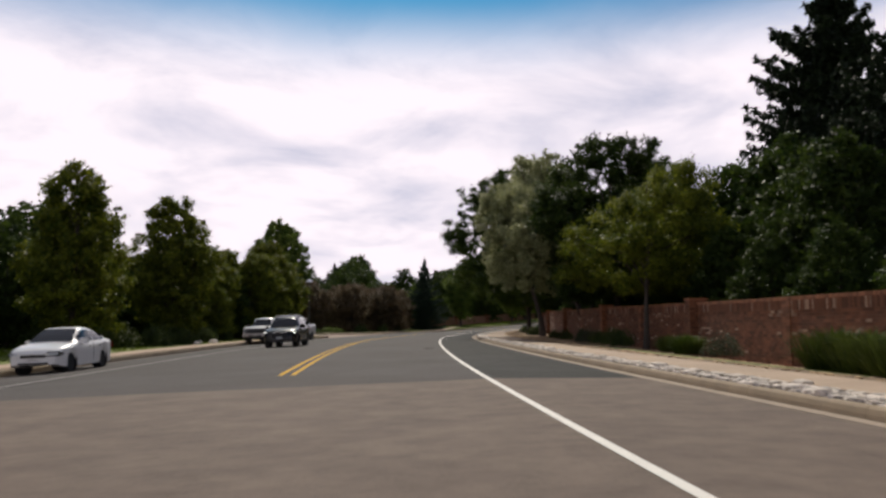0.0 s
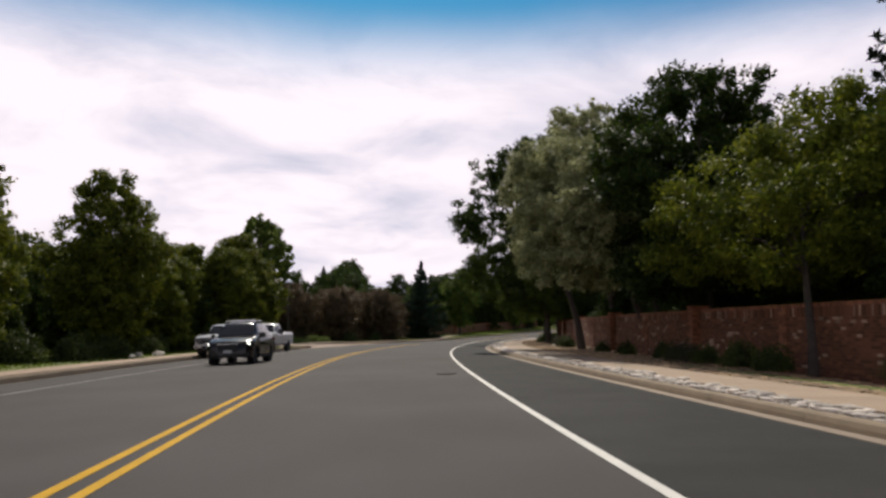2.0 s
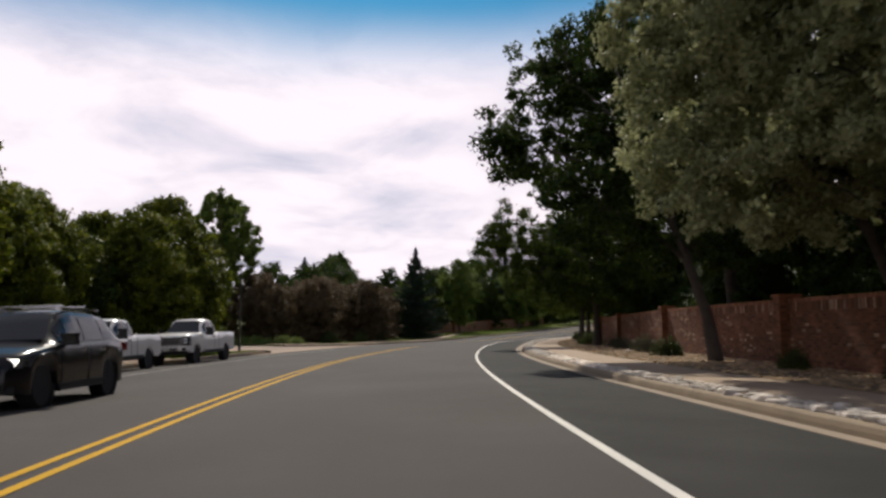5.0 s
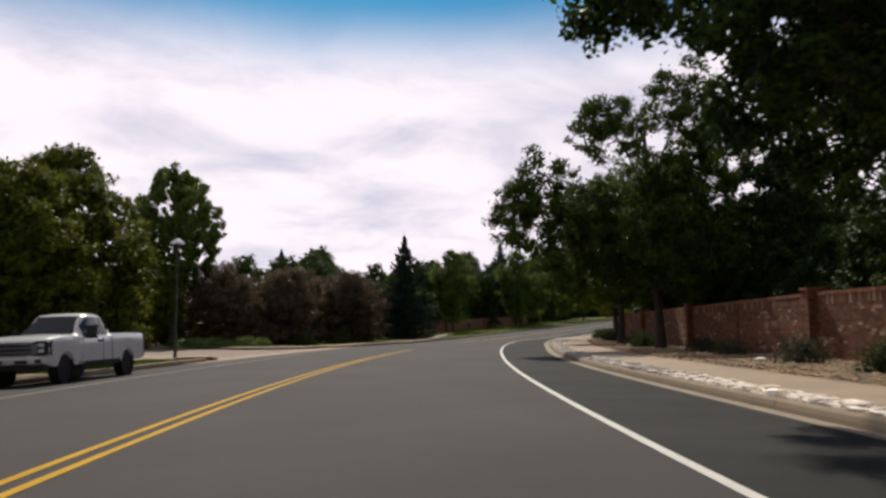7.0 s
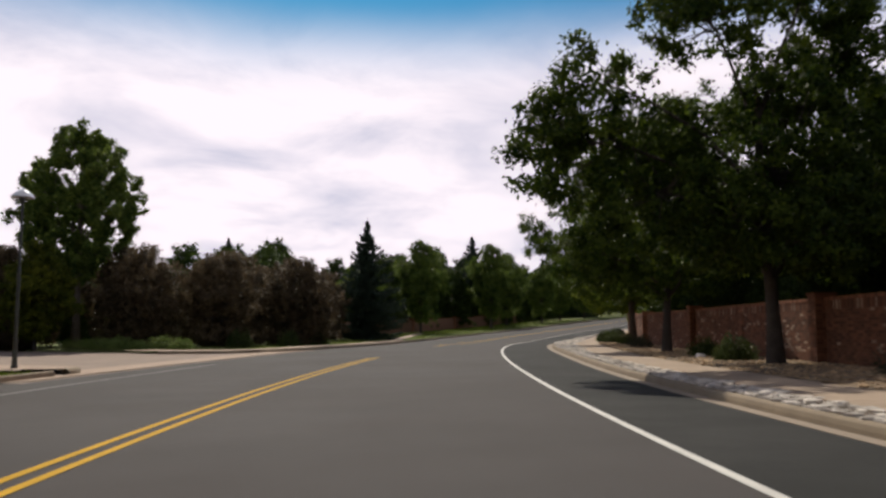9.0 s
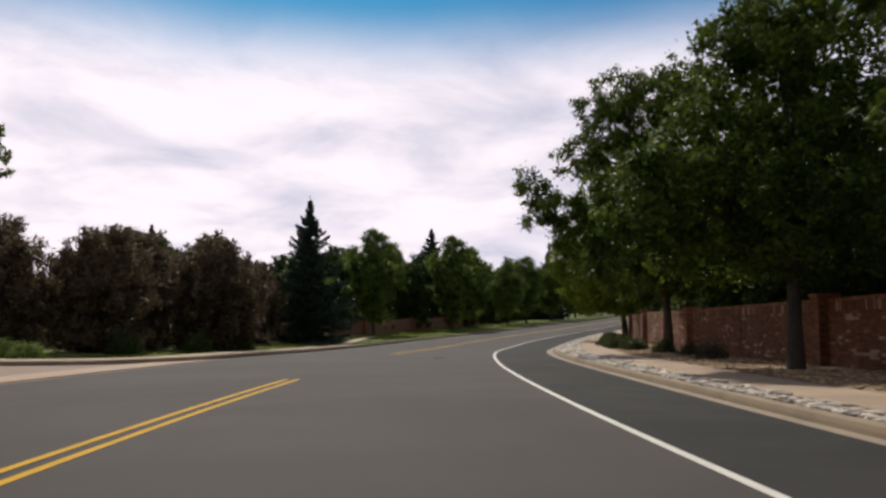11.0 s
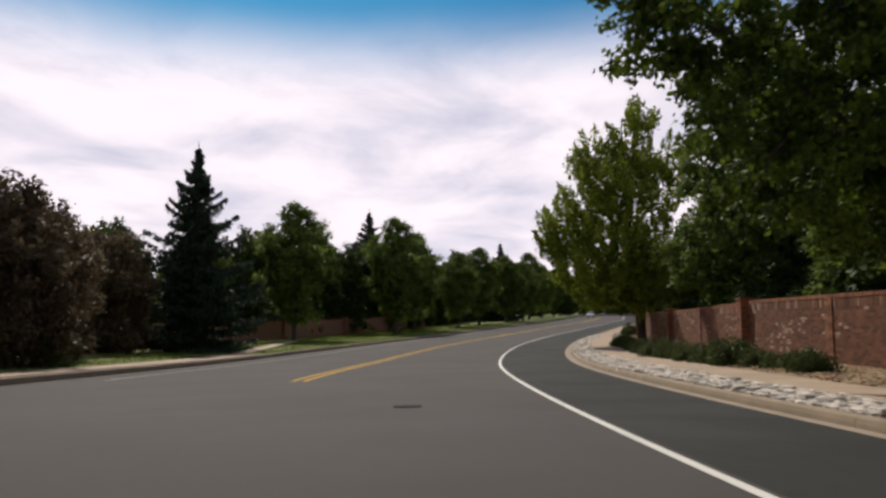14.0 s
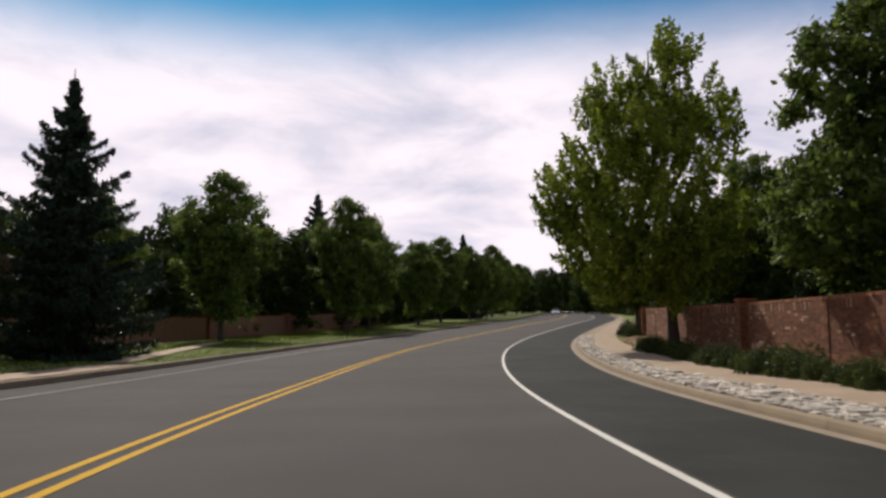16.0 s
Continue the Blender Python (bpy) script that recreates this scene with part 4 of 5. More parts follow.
def vehicle(name, L, W, axles, wheel_r, top, width, roof, belt_in, roof_in, paint, windows, rim_mat, floor=0.24, bed=None):
    """A road vehicle whose front points to +y. top: height of bonnet, belt and deck along y; roof: height of the roof line along y;
    windows: stretches of side glass along y; bed: (start, end, floor height, rail width) of an open load bed."""
    root = new(name)
    hw = W / 2
    ys = np.arange(-L / 2, L / 2 + 0.001, L / 72)
    rings = []
    for y in ys:
        w = hw * lerp_table(width, y)
        zt = lerp_table(top, y)
        zb = floor + 0.10 * max(0.0, (abs(y) - L / 2 + 0.35) / 0.35)
        za = zb
        for ya in axles:
            d = abs(y - ya)
            R = wheel_r + 0.075
            if d < R:
                za = max(za, wheel_r + math.sqrt(R * R - d * d) - 0.02)
        za = min(za, zt - 0.12)
        h = zt - za
        half = [(w * 0.60, zb), (w * 0.975, za), (w * 0.985, za + 0.22 * h), (w, za + 0.55 * h), (w * 0.985, zt - 0.09), (w * 0.95, zt - 0.025)]
        if bed and bed[0] < y < bed[1]:
            half += [(w * 0.935, zt), (w * (1 - bed[3]), zt), (w * (1 - bed[3]), bed[2]), (0.0, bed[2])]
        else:
            half += [(w * 0.88, zt + 0.005), (w * 0.72, zt + 0.02), (w * 0.4, zt + 0.035), (0.0, zt + 0.04)]
        rings.append([(-x, y, z) for x, z in half] + [(x, y, z) for x, z in half[::-1]][1:])
    part("body", loft(rings), paint, root, smooth=True)
    # cabin shell
    y0, y1 = roof[0][0], roof[-1][0]

    def side(y, u, out=0.0):
        zt, zr = lerp_table(top, y) - 0.01, lerp_table(roof, y)
        xb, xr = hw * belt_in, hw * roof_in
        x = xb + (xr - xb) * u ** 1.2
        return (x + out, y, zt + (zr - 0.05 - zt) * u + out * 0.3)

    rings = []
    for y in np.linspace(y0, y1, 40):
        zr = lerp_table(roof, y)
        zt = lerp_table(top, y) - 0.01
        half = [side(y, u) for u in (0.0, 0.33, 0.66, 1.0)]
        half += [(hw * roof_in - 0.07, y, zr - 0.008), (hw * roof_in * 0.5, y, zr + 0.012), (0.0, y, zr + 0.02)]
        rings.append([(-p[0], p[1], p[2]) for p in half] + half[::-1][1:])
    part("cabin", loft(rings), paint, root, smooth=True)
    # side glass
    for sx in (1, -1):
        for a, b in windows:
            verts, faces = [], []
            n = 8
            for i in range(n + 1):
                y = a + (b - a) * i / n
                for u in (0.07, 0.4, 0.7, 0.90):
                    p = side(y, u, 0.008)
                    verts.append((sx * p[0], p[1], p[2]))
            for i in range(n):
                for k in range(3):
                    q = i * 4 + k
                    faces.append((q, q + 1, q + 5, q + 4))
            mesh_object("side_window", verts, faces, M_GLASS, root)

    def screen_glass(nm, a, b):
        verts, faces = [], []
        for i in range(9):
            y = a + (b - a) * i / 8
            zr = lerp_table(roof, y)
            zt = lerp_table(top, y)
            u = min(1.0, max(0.0, (zr - zt) / 0.5))
            hwid = hw * (belt_in + (roof_in - belt_in) * u) - 0.10
            for k in range(7):
                f = k / 3 - 1
                verts.append((hwid * f, y, zr + 0.024 - 0.012 * f * f + 0.004))
        for i in range(8):
            for k in range(6):
                q = i * 7 + k
                faces.append((q, q + 1, q + 8, q + 7))
        mesh_object(nm, verts, faces, M_GLASS, root)

    for k, ya in enumerate(axles):
        for sx in (1, -1):
            wheel = new("wheel")
            wheel.parent = root
            wheel.location = (sx * (hw - 0.205), ya, wheel_r)
            wd = 0.115
            t = lathe_bm([(wheel_r * 0.62, -wd), (wheel_r * 0.93, -wd), (wheel_r, -wd * 0.7), (wheel_r, wd * 0.7), (wheel_r * 0.93, wd), (wheel_r * 0.62, wd)], 28, "x")
            part("tyre", t, M_TYRE, wheel, smooth=False)
            bm = lathe_bm([(wheel_r * 0.64, wd * 0.75), (wheel_r * 0.60, wd * 0.85), (wheel_r * 0.55, wd * 0.35), (wheel_r * 0.2, wd * 0.45), (wheel_r * 0.14, wd * 0.7), (0.001, wd * 0.7)], 28, "x")
            for j in range(6):
                a = j * math.pi / 3
                g = bmesh.ops.create_cube(bm, size=1)["verts"]
                for v in g:
                    v.co = Matrix.Rotation(a, 3, "X") @ Vector((wd * (0.6 + 0.2 * v.co.x), v.co.y * 0.05, wheel_r * (0.35 + v.co.z * 0.46)))
            if sx < 0:
                for v in bm.verts:
                    v.co.x = -v.co.x
                bmesh.ops.reverse_faces(bm, faces=bm.faces[:])
            part("rim", bm, rim_mat, wheel)
            bm = lathe_bm([(0.02, -0.30), (wheel_r + 0.055, -0.30), (wheel_r + 0.055, -0.03)], 24, "x")
            bmesh.ops.delete(bm, geom=[f for f in bm.faces if len(f.verts) > 4], context="FACES")
            for v in bm.verts:
                v.co.x *= sx
            arch = part("wheel_well", bm, M_BLACK, root)
            arch.location = (sx * hw * 0.97, ya, wheel_r)
    return root, screen_glass


def bar(nm, root, x0, x1, y0, y1, z0, z1, mat, bevel=0.015, label=""):
    return part(nm, box_bm(x0, x1, y0, y1, z0, z1, bevel), mat, root, label)


def place(root, s, o, label, category, dz=0.0, turn=math.pi):
    """Stand a vehicle on the road at s, o; turn pi faces it against the direction of s."""
    th = heading(s)
    p = at(s, o, dz)
    pf, pl = at(s + 1, o, dz), at(s, o - 1, dz)
    y = (pf - p).normalized()
    z = (p - pl).normalized().cross(y)
    x = y.cross(z)
    m = Matrix((x, y, z)).transposed().to_4x4()
    root.matrix_world = Matrix.Translation(p) @ m @ Matrix.Rotation(turn, 4, "Z")
    tagged(root, label, category)


def sedan(paint):
    L, W = 4.6, 1.80
    top = [(-2.3, 0.80), (-2.22, 0.98), (-1.6, 1.02), (-1.2, 0.97), (0.6, 0.92), (0.95, 0.93), (1.5, 0.88), (1.95, 0.79), (2.2, 0.70), (2.3, 0.60)]
    width = [(-2.3, 0.80), (-2.1, 0.93), (-1.5, 0.99), (0, 1.0), (1.4, 0.99), (1.9, 0.95), (2.15, 0.88), (2.3, 0.76)]
    roof = [(-1.95, 1.02), (-1.6, 1.14), (-1.05, 1.33), (-0.55, 1.42), (-0.1, 1.44), (0.22, 1.40), (0.7, 1.16), (1.12, 0.92)]
    root, scr = vehicle("sedan", L, W, (1.38, -1.35), 0.32, top, width, roof, 0.91, 0.68, paint, [(-1.45, -0.48), (-0.40, 0.66)], M_RIM, floor=0.19)
    scr("windscreen", 1.04, 0.28)
    scr("rear_window", -1.86, -1.05)
    for sx in (1, -1):
        h = bar("headlight", root, sx * 0.46, sx * 0.80, 2.0, 2.29, 0.56, 0.655, M_GLASS, 0.03, "dark wedge headlamp")
        bar("lamp_lens", h, sx * 0.50, sx * 0.64, 2.27, 2.305, 0.58, 0.645, M_LENS, 0.014)
        bar("lamp_lens", h, sx * 0.66, sx * 0.76, 2.19, 2.295, 0.585, 0.645, M_LENS, 0.014)
        bar("tail_light", root, sx * 0.5, sx * 0.82, -2.29, -2.16, 0.72, 0.86, M_RED_LENS, 0.02, "red tail lamp")
        bar("wing_mirror", root, sx * 0.84, sx * 1.01, 0.55, 0.67, 0.92, 1.04, paint, 0.035)
        bar("fog_light", root, sx * 0.52, sx * 0.72, 2.06, 2.2, 0.28, 0.40, M_BLACK, 0.02, "dark bumper vent")
        for y in (-0.35, 0.6):
            bar("door_handle", root, sx * 0.885, sx * 0.91, y - 0.62, y - 0.46, 0.78, 0.805, M_CHROME, 0.006, "slim door handle")
            bar("door_seam", root, sx * 0.894, sx * 0.9035, y - 0.9, y - 0.89, 0.34, 0.88, M_BLACK, 0.0)
    bar("grille", root, -0.42, 0.42, 2.2, 2.325, 0.47, 0.62, M_BLACK, 0.03, "dark slatted grille")
    for k in range(3):
        bar("grille_bar", root, -0.38, 0.38, 2.318, 2.328, 0.50 + k * 0.035, 0.504 + k * 0.035, M_DARK_RIM, 0.001)
    bar("lower_intake", root, -0.50, 0.50, 2.16, 2.325, 0.27, 0.38, M_BLACK, 0.03)
    bar("number_plate", root, -0.16, 0.16, 2.31, 2.33, 0.40, 0.46, M_PLATE, 0.004)
    return root


def pickup(paint, toolbox):
    L, W = 6.7, 2.03
    top = [(-3.35, 1.28), (-3.28, 1.36), (-0.75, 1.36), (-0.6, 1.31), (0.9, 1.27), (1.2, 1.25), (1.5, 1.33), (2.5, 1.32), (3.05, 1.27), (3.28, 1.19), (3.35, 1.10)]
    width = [(-3.35, 0.94), (-3.2, 0.97), (-1, 0.98), (0, 0.985), (2.2, 1.0), (3.0, 0.985), (3.22, 0.94), (3.35, 0.86)]
    roof = [(-0.66, 1.32), (-0.60, 1.50), (-0.5, 1.86), (-0.35, 1.95), (0.3, 1.98), (0.55, 1.96), (0.75, 1.90), (1.56, 1.31)]
    root, scr = vehicle("pickup_truck", L, W, (2.25, -2.0), 0.42, top, width, roof, 0.90, 0.70, paint, [(-0.50, -0.10), (-0.02, 1.05)], M_DARK_RIM, floor=0.5, bed=(-3.25, -0.72, 0.82, 0.13))
    scr("windscreen", 1.48, 0.79)
    bar("rear_window", root, -0.62, 0.62, -0.635, -0.615, 1.48, 1.84, M_GLASS, 0.01)
    grille = bar("grille", root, -0.74, 0.74, 3.26, 3.40, 0.78, 1.16, M_BLACK, 0.05, "large dark grille")
    for z in (0.88, 1.0):
        bar("grille_bar", grille, -0.60, 0.60, 3.40, 3.415, z, z + 0.045, M_DARK_RIM, 0.012)
    bar("grille_post", grille, -0.74, -0.58, 3.39, 3.41, 0.80, 1.13, M_DARK_RIM, 0.02)
    bar("grille_post", grille, 0.58, 0.74, 3.39, 3.41, 0.80, 1.13, M_DARK_RIM, 0.02)
    bar("front_bumper", root, -0.98, 0.98, 3.2, 3.46, 0.58, 0.76, paint, 0.06, "painted front bumper")
    bar("bumper_intake", root, -0.5, 0.5, 3.44, 3.47, 0.60, 0.70, M_BLACK, 0.01)
    bar("air_dam", root, -0.88, 0.88, 3.1, 3.38, 0.42, 0.58, M_BLACK, 0.04)
    bar("rear_bumper", root, -0.95, 0.95, -3.47, -3.31, 0.58, 0.76, M_CHROME, 0.03, "bright step bumper")
    bar("tailgate", root, -0.82, 0.82, -3.375, -3.345, 0.80, 1.34, paint, 0.01)
    bar("number_plate", root, -0.16, 0.16, 3.47, 3.485, 0.60, 0.70, M_PLATE, 0.004)
    for sx in (1, -1):
        lamp_box = bar("headlight", root, sx * 0.72, sx * 0.95, 3.12, 3.38, 0.84, 1.15, M_BLACK, 0.04, "dark stacked headlamp")
        bar("lamp_lens", lamp_box, sx * 0.77, sx * 0.90, 3.37, 3.392, 1.04, 1.12, M_LENS, 0.012)
        bar("lamp_lens", lamp_box, sx * 0.77, sx * 0.90, 3.37, 3.392, 0.90, 0.98, M_LENS, 0.012)
        bar("fog_light", root, sx * 0.72, sx * 0.86, 3.44, 3.47, 0.62, 0.70, M_BLACK, 0.012, "small dark fog lamp recess")
        bar("tail_light", root, sx * 0.84, sx * 0.935, -3.38, -3.30, 0.95, 1.28, M_RED_LENS, 0.015, "red tail lamp")
        bar("wing_mirror", root, sx * 1.05, sx * 1.25, 1.02, 1.13, 1.27, 1.56, M_BLACK, 0.045, "tall black towing mirror")
        bar("mirror_arm", root, sx * 0.92, sx * 1.1, 1.04, 1.09, 1.30, 1.36, M_BLACK, 0.01)
        bar("running_board", root, sx * 0.86, sx * 1.0, -0.95, 1.35, 0.44, 0.50, M_BLACK, 0.015)
        bar("door_handle", root, sx * 0.99, sx * 1.014, 0.02, 0.24, 1.13, 1.18, M_BLACK, 0.01)
        for y in (1.3, -0.08, -0.70):
            bar("door_seam", root, sx * 0.994, sx * 1.003, y, y + 0.014, 0.58, 1.25, M_BLACK, 0.0)
        bar("side_sill", root, sx * 0.90, sx * 0.985, -1.3, 1.5, 0.46, 0.58, M_BLACK, 0.02)
    bar("antenna", root, -0.99, -0.985, 1.55, 1.555, 1.30, 1.85, M_BLACK, 0.0)
    if toolbox:
        bar("tool_box", root, -0.55, 0.1, -1.5, -1.1, 1.1, 1.5, M_PAINT_WHITE, 0.03, "white box standing in the load bed")
    return root


def suv(paint):
    L, W = 4.66, 1.89
    top = [(-2.33, 0.95), (-2.25, 1.05), (-1.5, 1.08), (0.6, 1.04), (0.95, 1.05), (1.7, 0.97), (2.1, 0.88), (2.25, 0.80), (2.33, 0.70)]
    width = [(-2.33, 0.82), (-2.1, 0.95), (-1.3, 1.0), (0, 1.0), (1.5, 0.995), (1.95, 0.95), (2.2, 0.85), (2.33, 0.74)]
    roof = [(-2.22, 1.06), (-1.95, 1.40), (-1.7, 1.55), (-1.0, 1.63), (0.0, 1.655), (0.35, 1.60), (0.6, 1.45), (1.15, 1.04)]
    root, scr = vehicle("suv", L, W, (1.42, -1.40), 0.37, top, width, roof, 0.90, 0.68, paint, [(-1.65, -1.2), (-1.12, -0.3), (-0.22, 0.72)], M_DARK_RIM, floor=0.24)
    scr("windscreen", 1.06, 0.42)
    scr("rear_window", -2.15, -1.8)
    bar("grille", root, -0.42, 0.42, 2.24, 2.345, 0.46, 0.80, M_BLACK, 0.04, "black grille")
    bar("grille_bar", root, -0.42, 0.42, 2.335, 2.352, 0.78, 0.80, M_CHROME, 0.005)
    bar("number_plate", root, -0.16, 0.16, 2.345, 2.36, 0.46, 0.56, M_PLATE, 0.004)
    bar("lower_intake", root, -0.78, 0.78, 2.1, 2.30, 0.28, 0.42, M_BLACK, 0.03)
    for sx in (1, -1):
        h = bar("headlight", root, sx * 0.50, sx * 0.86, 1.96, 2.18, 0.70, 0.82, M_BLACK, 0.03, "dark headlamp with a lit strip")
        bar("light_strip", h, sx * 0.52, sx * 0.82, 2.185, 2.21, 0.77, 0.815, M_HEADLIGHT, 0.008, "lit white daytime lamp")
        bar("light_strip", h, sx * 0.52, sx * 0.78, 2.185, 2.21, 0.715, 0.75, M_HEADLIGHT, 0.008, "lit white daytime lamp")
        bar("tail_light", root, sx * 0.55, sx * 0.88, -2.32, -2.2, 0.88, 1.0, M_RED_LENS, 0.02, "red tail lamp")
        bar("wing_mirror", root, sx * 0.90, sx * 1.08, 0.62, 0.74, 1.05, 1.18, paint, 0.04)
        bar("roof_rail", root, sx * 0.56, sx * 0.60, -1.5, 0.25, 1.66, 1.70, M_CHROME, 0.012, "bright roof rail")
        bar("wheel_arch_trim", root, sx * 0.925, sx * 0.95, -0.95, 0.98, 0.25, 0.36, M_BLACK, 0.015)
        for y in (0.85, -0.26, -1.15):
            bar("door_seam", root, sx * 0.938, sx * 0.948, y, y + 0.01, 0.36, 1.0, M_BLACK, 0.0)
        for y in (-0.1, -1.0):
            bar("door_handle", root, sx * 0.935, sx * 0.958, y, y + 0.18, 0.90, 0.925, M_CHROME, 0.006)
    for y in (-0.9, 0.05):
        bar("cross_bar", root, -0.62, 0.62, y, y + 0.08, 1.72, 1.755, M_CHROME, 0.012, "pale roof cross bar")
    return root


sedan_a = sedan(M_PAINT_SILVER)
place(sedan_a, 29.2, -13.2, "silver-white sedan parked at the kerb", "car", -0.03)
truck_a = pickup(M_PAINT_WHITE, True)
place(truck_a, 75.25, -14.05, "white extended-cab pickup truck parked at the kerb", "pickup truck", -0.03)
truck_a.scale = (1.05, 1.03, 1.06)
truck_b = pickup(M_PAINT_WHITE, False)
place(truck_b, 66.0, -14.2, "white pickup truck parked in front of another", "pickup truck", -0.03)
suv_a = suv(M_PAINT_BLACK)
SUV_SIZE = 1.07
place(suv_a, 51.0, -9.3, "black suv with roof bars in the oncoming lane", "car", 0.0)
suv_a.scale = (SUV_SIZE, SUV_SIZE, SUV_SIZE)
far_sedan = copy_thing(sedan_a, Matrix())
place(far_sedan, 318, -8.5, "white car far up the road", "car", 0.0, turn=math.pi)


# ---- lamp post at the corner ----
def street_lamp():
    root = new("street_lamp")
    part("pole", lathe_bm([(0.078, 0.0), (0.072, 1.0), (0.07, 1.02), (0.042, 6.0)], 14), M_POLE, root)
    part("base_cover", lathe_bm([(0.12, 0.0), (0.12, 0.10), (0.095, 0.13), (0.09, 0.6), (0.08, 0.64)], 14), M_POLE, root)
    part("collar", lathe_bm([(0.06, 5.9), (0.09, 5.95), (0.09, 6.05), (0.2, 6.1)], 16), M_POLE, root)
    part("lamp_shade", lathe_bm([(0.02, 6.42), (0.12, 6.38), (0.30, 6.24), (0.40, 6.12), (0.40, 6.09), (0.20, 6.10)], 24), M_LENS, root, "white conical lamp hood", smooth=False)
    return root


M_HOOD = material("white_enamel", (0.88, 0.88, 0.88), 0.2, 0.03, 5, 60, 0.02, coat=0.8)
lamp = street_lamp()
for ch in lamp.children:
    if ch.name.startswith("lamp_shade"):
        ch.data.materials[0] = M_HOOD
lamp.location = at(92.4, -17.5, 0.14)
tagged(lamp, "dark street lamp with a white conical hood", "street lamp")


# ---- side street corner ----
def corner_kerb(name, cs, co, r, a0, a1, root):
    """A curved kerb return about (cs, co)."""
    n = 10
    verts, faces = [], []
    prof = [(0.0, -0.1), (0.03, 0.05), (0.08, 0.13), (0.12, 0.15), (0.24, 0.155), (0.25, -0.1)]
    for i in range(n + 1):
        a = a0 + (a1 - a0) * i / n
        for d, z in prof:
            verts.append(at(cs + (r - d) * math.cos(a), co + (r - d) * math.sin(a), z))
    m = len(prof)
    for i in range(n):
        for k in range(m - 1):
            q = i * m + k
            faces.append((q, q + 1, q + m + 1, q + m))
    mesh_object(name, verts, faces, M_KERB, root)


R1 = 3.6
corner_kerb("corner_kerb", 91.4, o_lkerb(90.5) - R1, R1, math.pi / 2, 0.0, k_left)
corner_kerb("corner_kerb", 119.0, o_lkerb(119.0) - 7.0, 7.0, math.pi / 2, math.pi, k_left)


def corner_slab(name, cs, co, r, a0, a1, inner, mat, label):
    verts, faces = [], []
    n = 12
    for i in range(n + 1):
        a = a0 + (a1 - a0) * i / n
        for rr in (r - 0.24, inner):
            verts.append(at(cs + rr * math.cos(a), co + rr * math.sin(a), 0.15))
    for i in range(n):
        q = 2 * i
        faces.append((q, q + 1, q + 3, q + 2))
    tagged(mesh_object(name, verts, faces, mat), label, "pavement", kind="structure")


corner_slab("pavement_corner", 91.4, o_lkerb(90.5) - R1, R1, math.pi / 2, -0.5, 0.2, M_PINK, "pinkish concrete corner ramp beside the lamp post")
corner_slab("pavement_corner_far", 119.0, o_lkerb(119.0) - 7.0, 7.0, math.pi / 2, math.pi + 0.4, 4.6, M_PINK, "pinkish concrete pavement round the far corner")
# concrete pan across the mouth of the side street
strip("cross_pan", 87.5, 118.0, 1.5, [lambda s: (o_lkerb(s) - 1.2, -0.03), lambda s: (o_lkerb(s) - 0.1, -0.05), lambda s: (o_lkerb(s) + 0.9, -0.02)], M_PINK, "pinkish concrete drain pan across the side street", "gutter")

strip("pavement_side", 86.0, 94.0, 2.0, [lambda s: (-27.0, 0.15), lambda s: (o_lkerb(90.5) - R1 + 0.02, 0.15)], M_PINK, "pinkish concrete pavement along the side street", "pavement")
# ---- pavements in slabs ----
def slabs(name, s0, s1, length, left, right, z, mat, label):
    root = tagged(new(name), label, "pavement", kind="structure")
    n = int((s1 - s0) / length)
    for k in range(n):
        a, b = s0 + k * length, s0 + (k + 1) * length - 0.012
        v = []
        for s in (a, b):
            for o in (left(s), right(s)):
                v.append(at(s, o, z))
        low = [p - Vector((0, 0, 0.1)) for p in v]
        mesh_object("slab", v + low, [(0, 1, 3, 2), (0, 4, 5, 1), (1, 5, 7, 3), (3, 7, 6, 2), (2, 6, 4, 0)], mat, root)
    return root


slabs("pavement_right", -12, 235, 1.5, o_walk, o_bed, 0.16, M_CONCRETE, "buff concrete pavement between cobbles and planting bed")
slabs("pavement_left", -6, 77, 1.5, lambda s: o_lkerb(s) - 2.2, lambda s: o_lkerb(s) - 0.26, 0.15, M_PINK, "pinkish concrete pavement behind the kerb")
slabs("pavement_left_far", 119, 147, 1.5, lambda s: o_lkerb(s) - 2.15, lambda s: o_lkerb(s) - 0.26, 0.15, M_PINK, "pinkish concrete pavement behind the kerb")


# ---- brick walls ----
BAY = 14.6
COURSE, BRICK_L, BRICK_H = 0.083, 0.225, 0.071


def brick_arrays(places, depth=0.035):
    """Bricks as open boxes from (corner, along, up, out) tuples: verts and faces for one mesh."""
    verts, faces = [], []
    for c, a, u, n in places:
        i = len(verts)
        o = n * depth
        verts += [c, c + a, c + a + u, c + u, c + o, c + a + o, c + a + u + o, c + u + o]
        faces += [(i + 4, i + 5, i + 6, i + 7), (i, i + 4, i + 7, i + 3), (i + 1, i + 2, i + 6, i + 5), (i + 3, i + 7, i + 6, i + 2), (i, i + 1, i + 5, i + 4)]
    return verts, faces


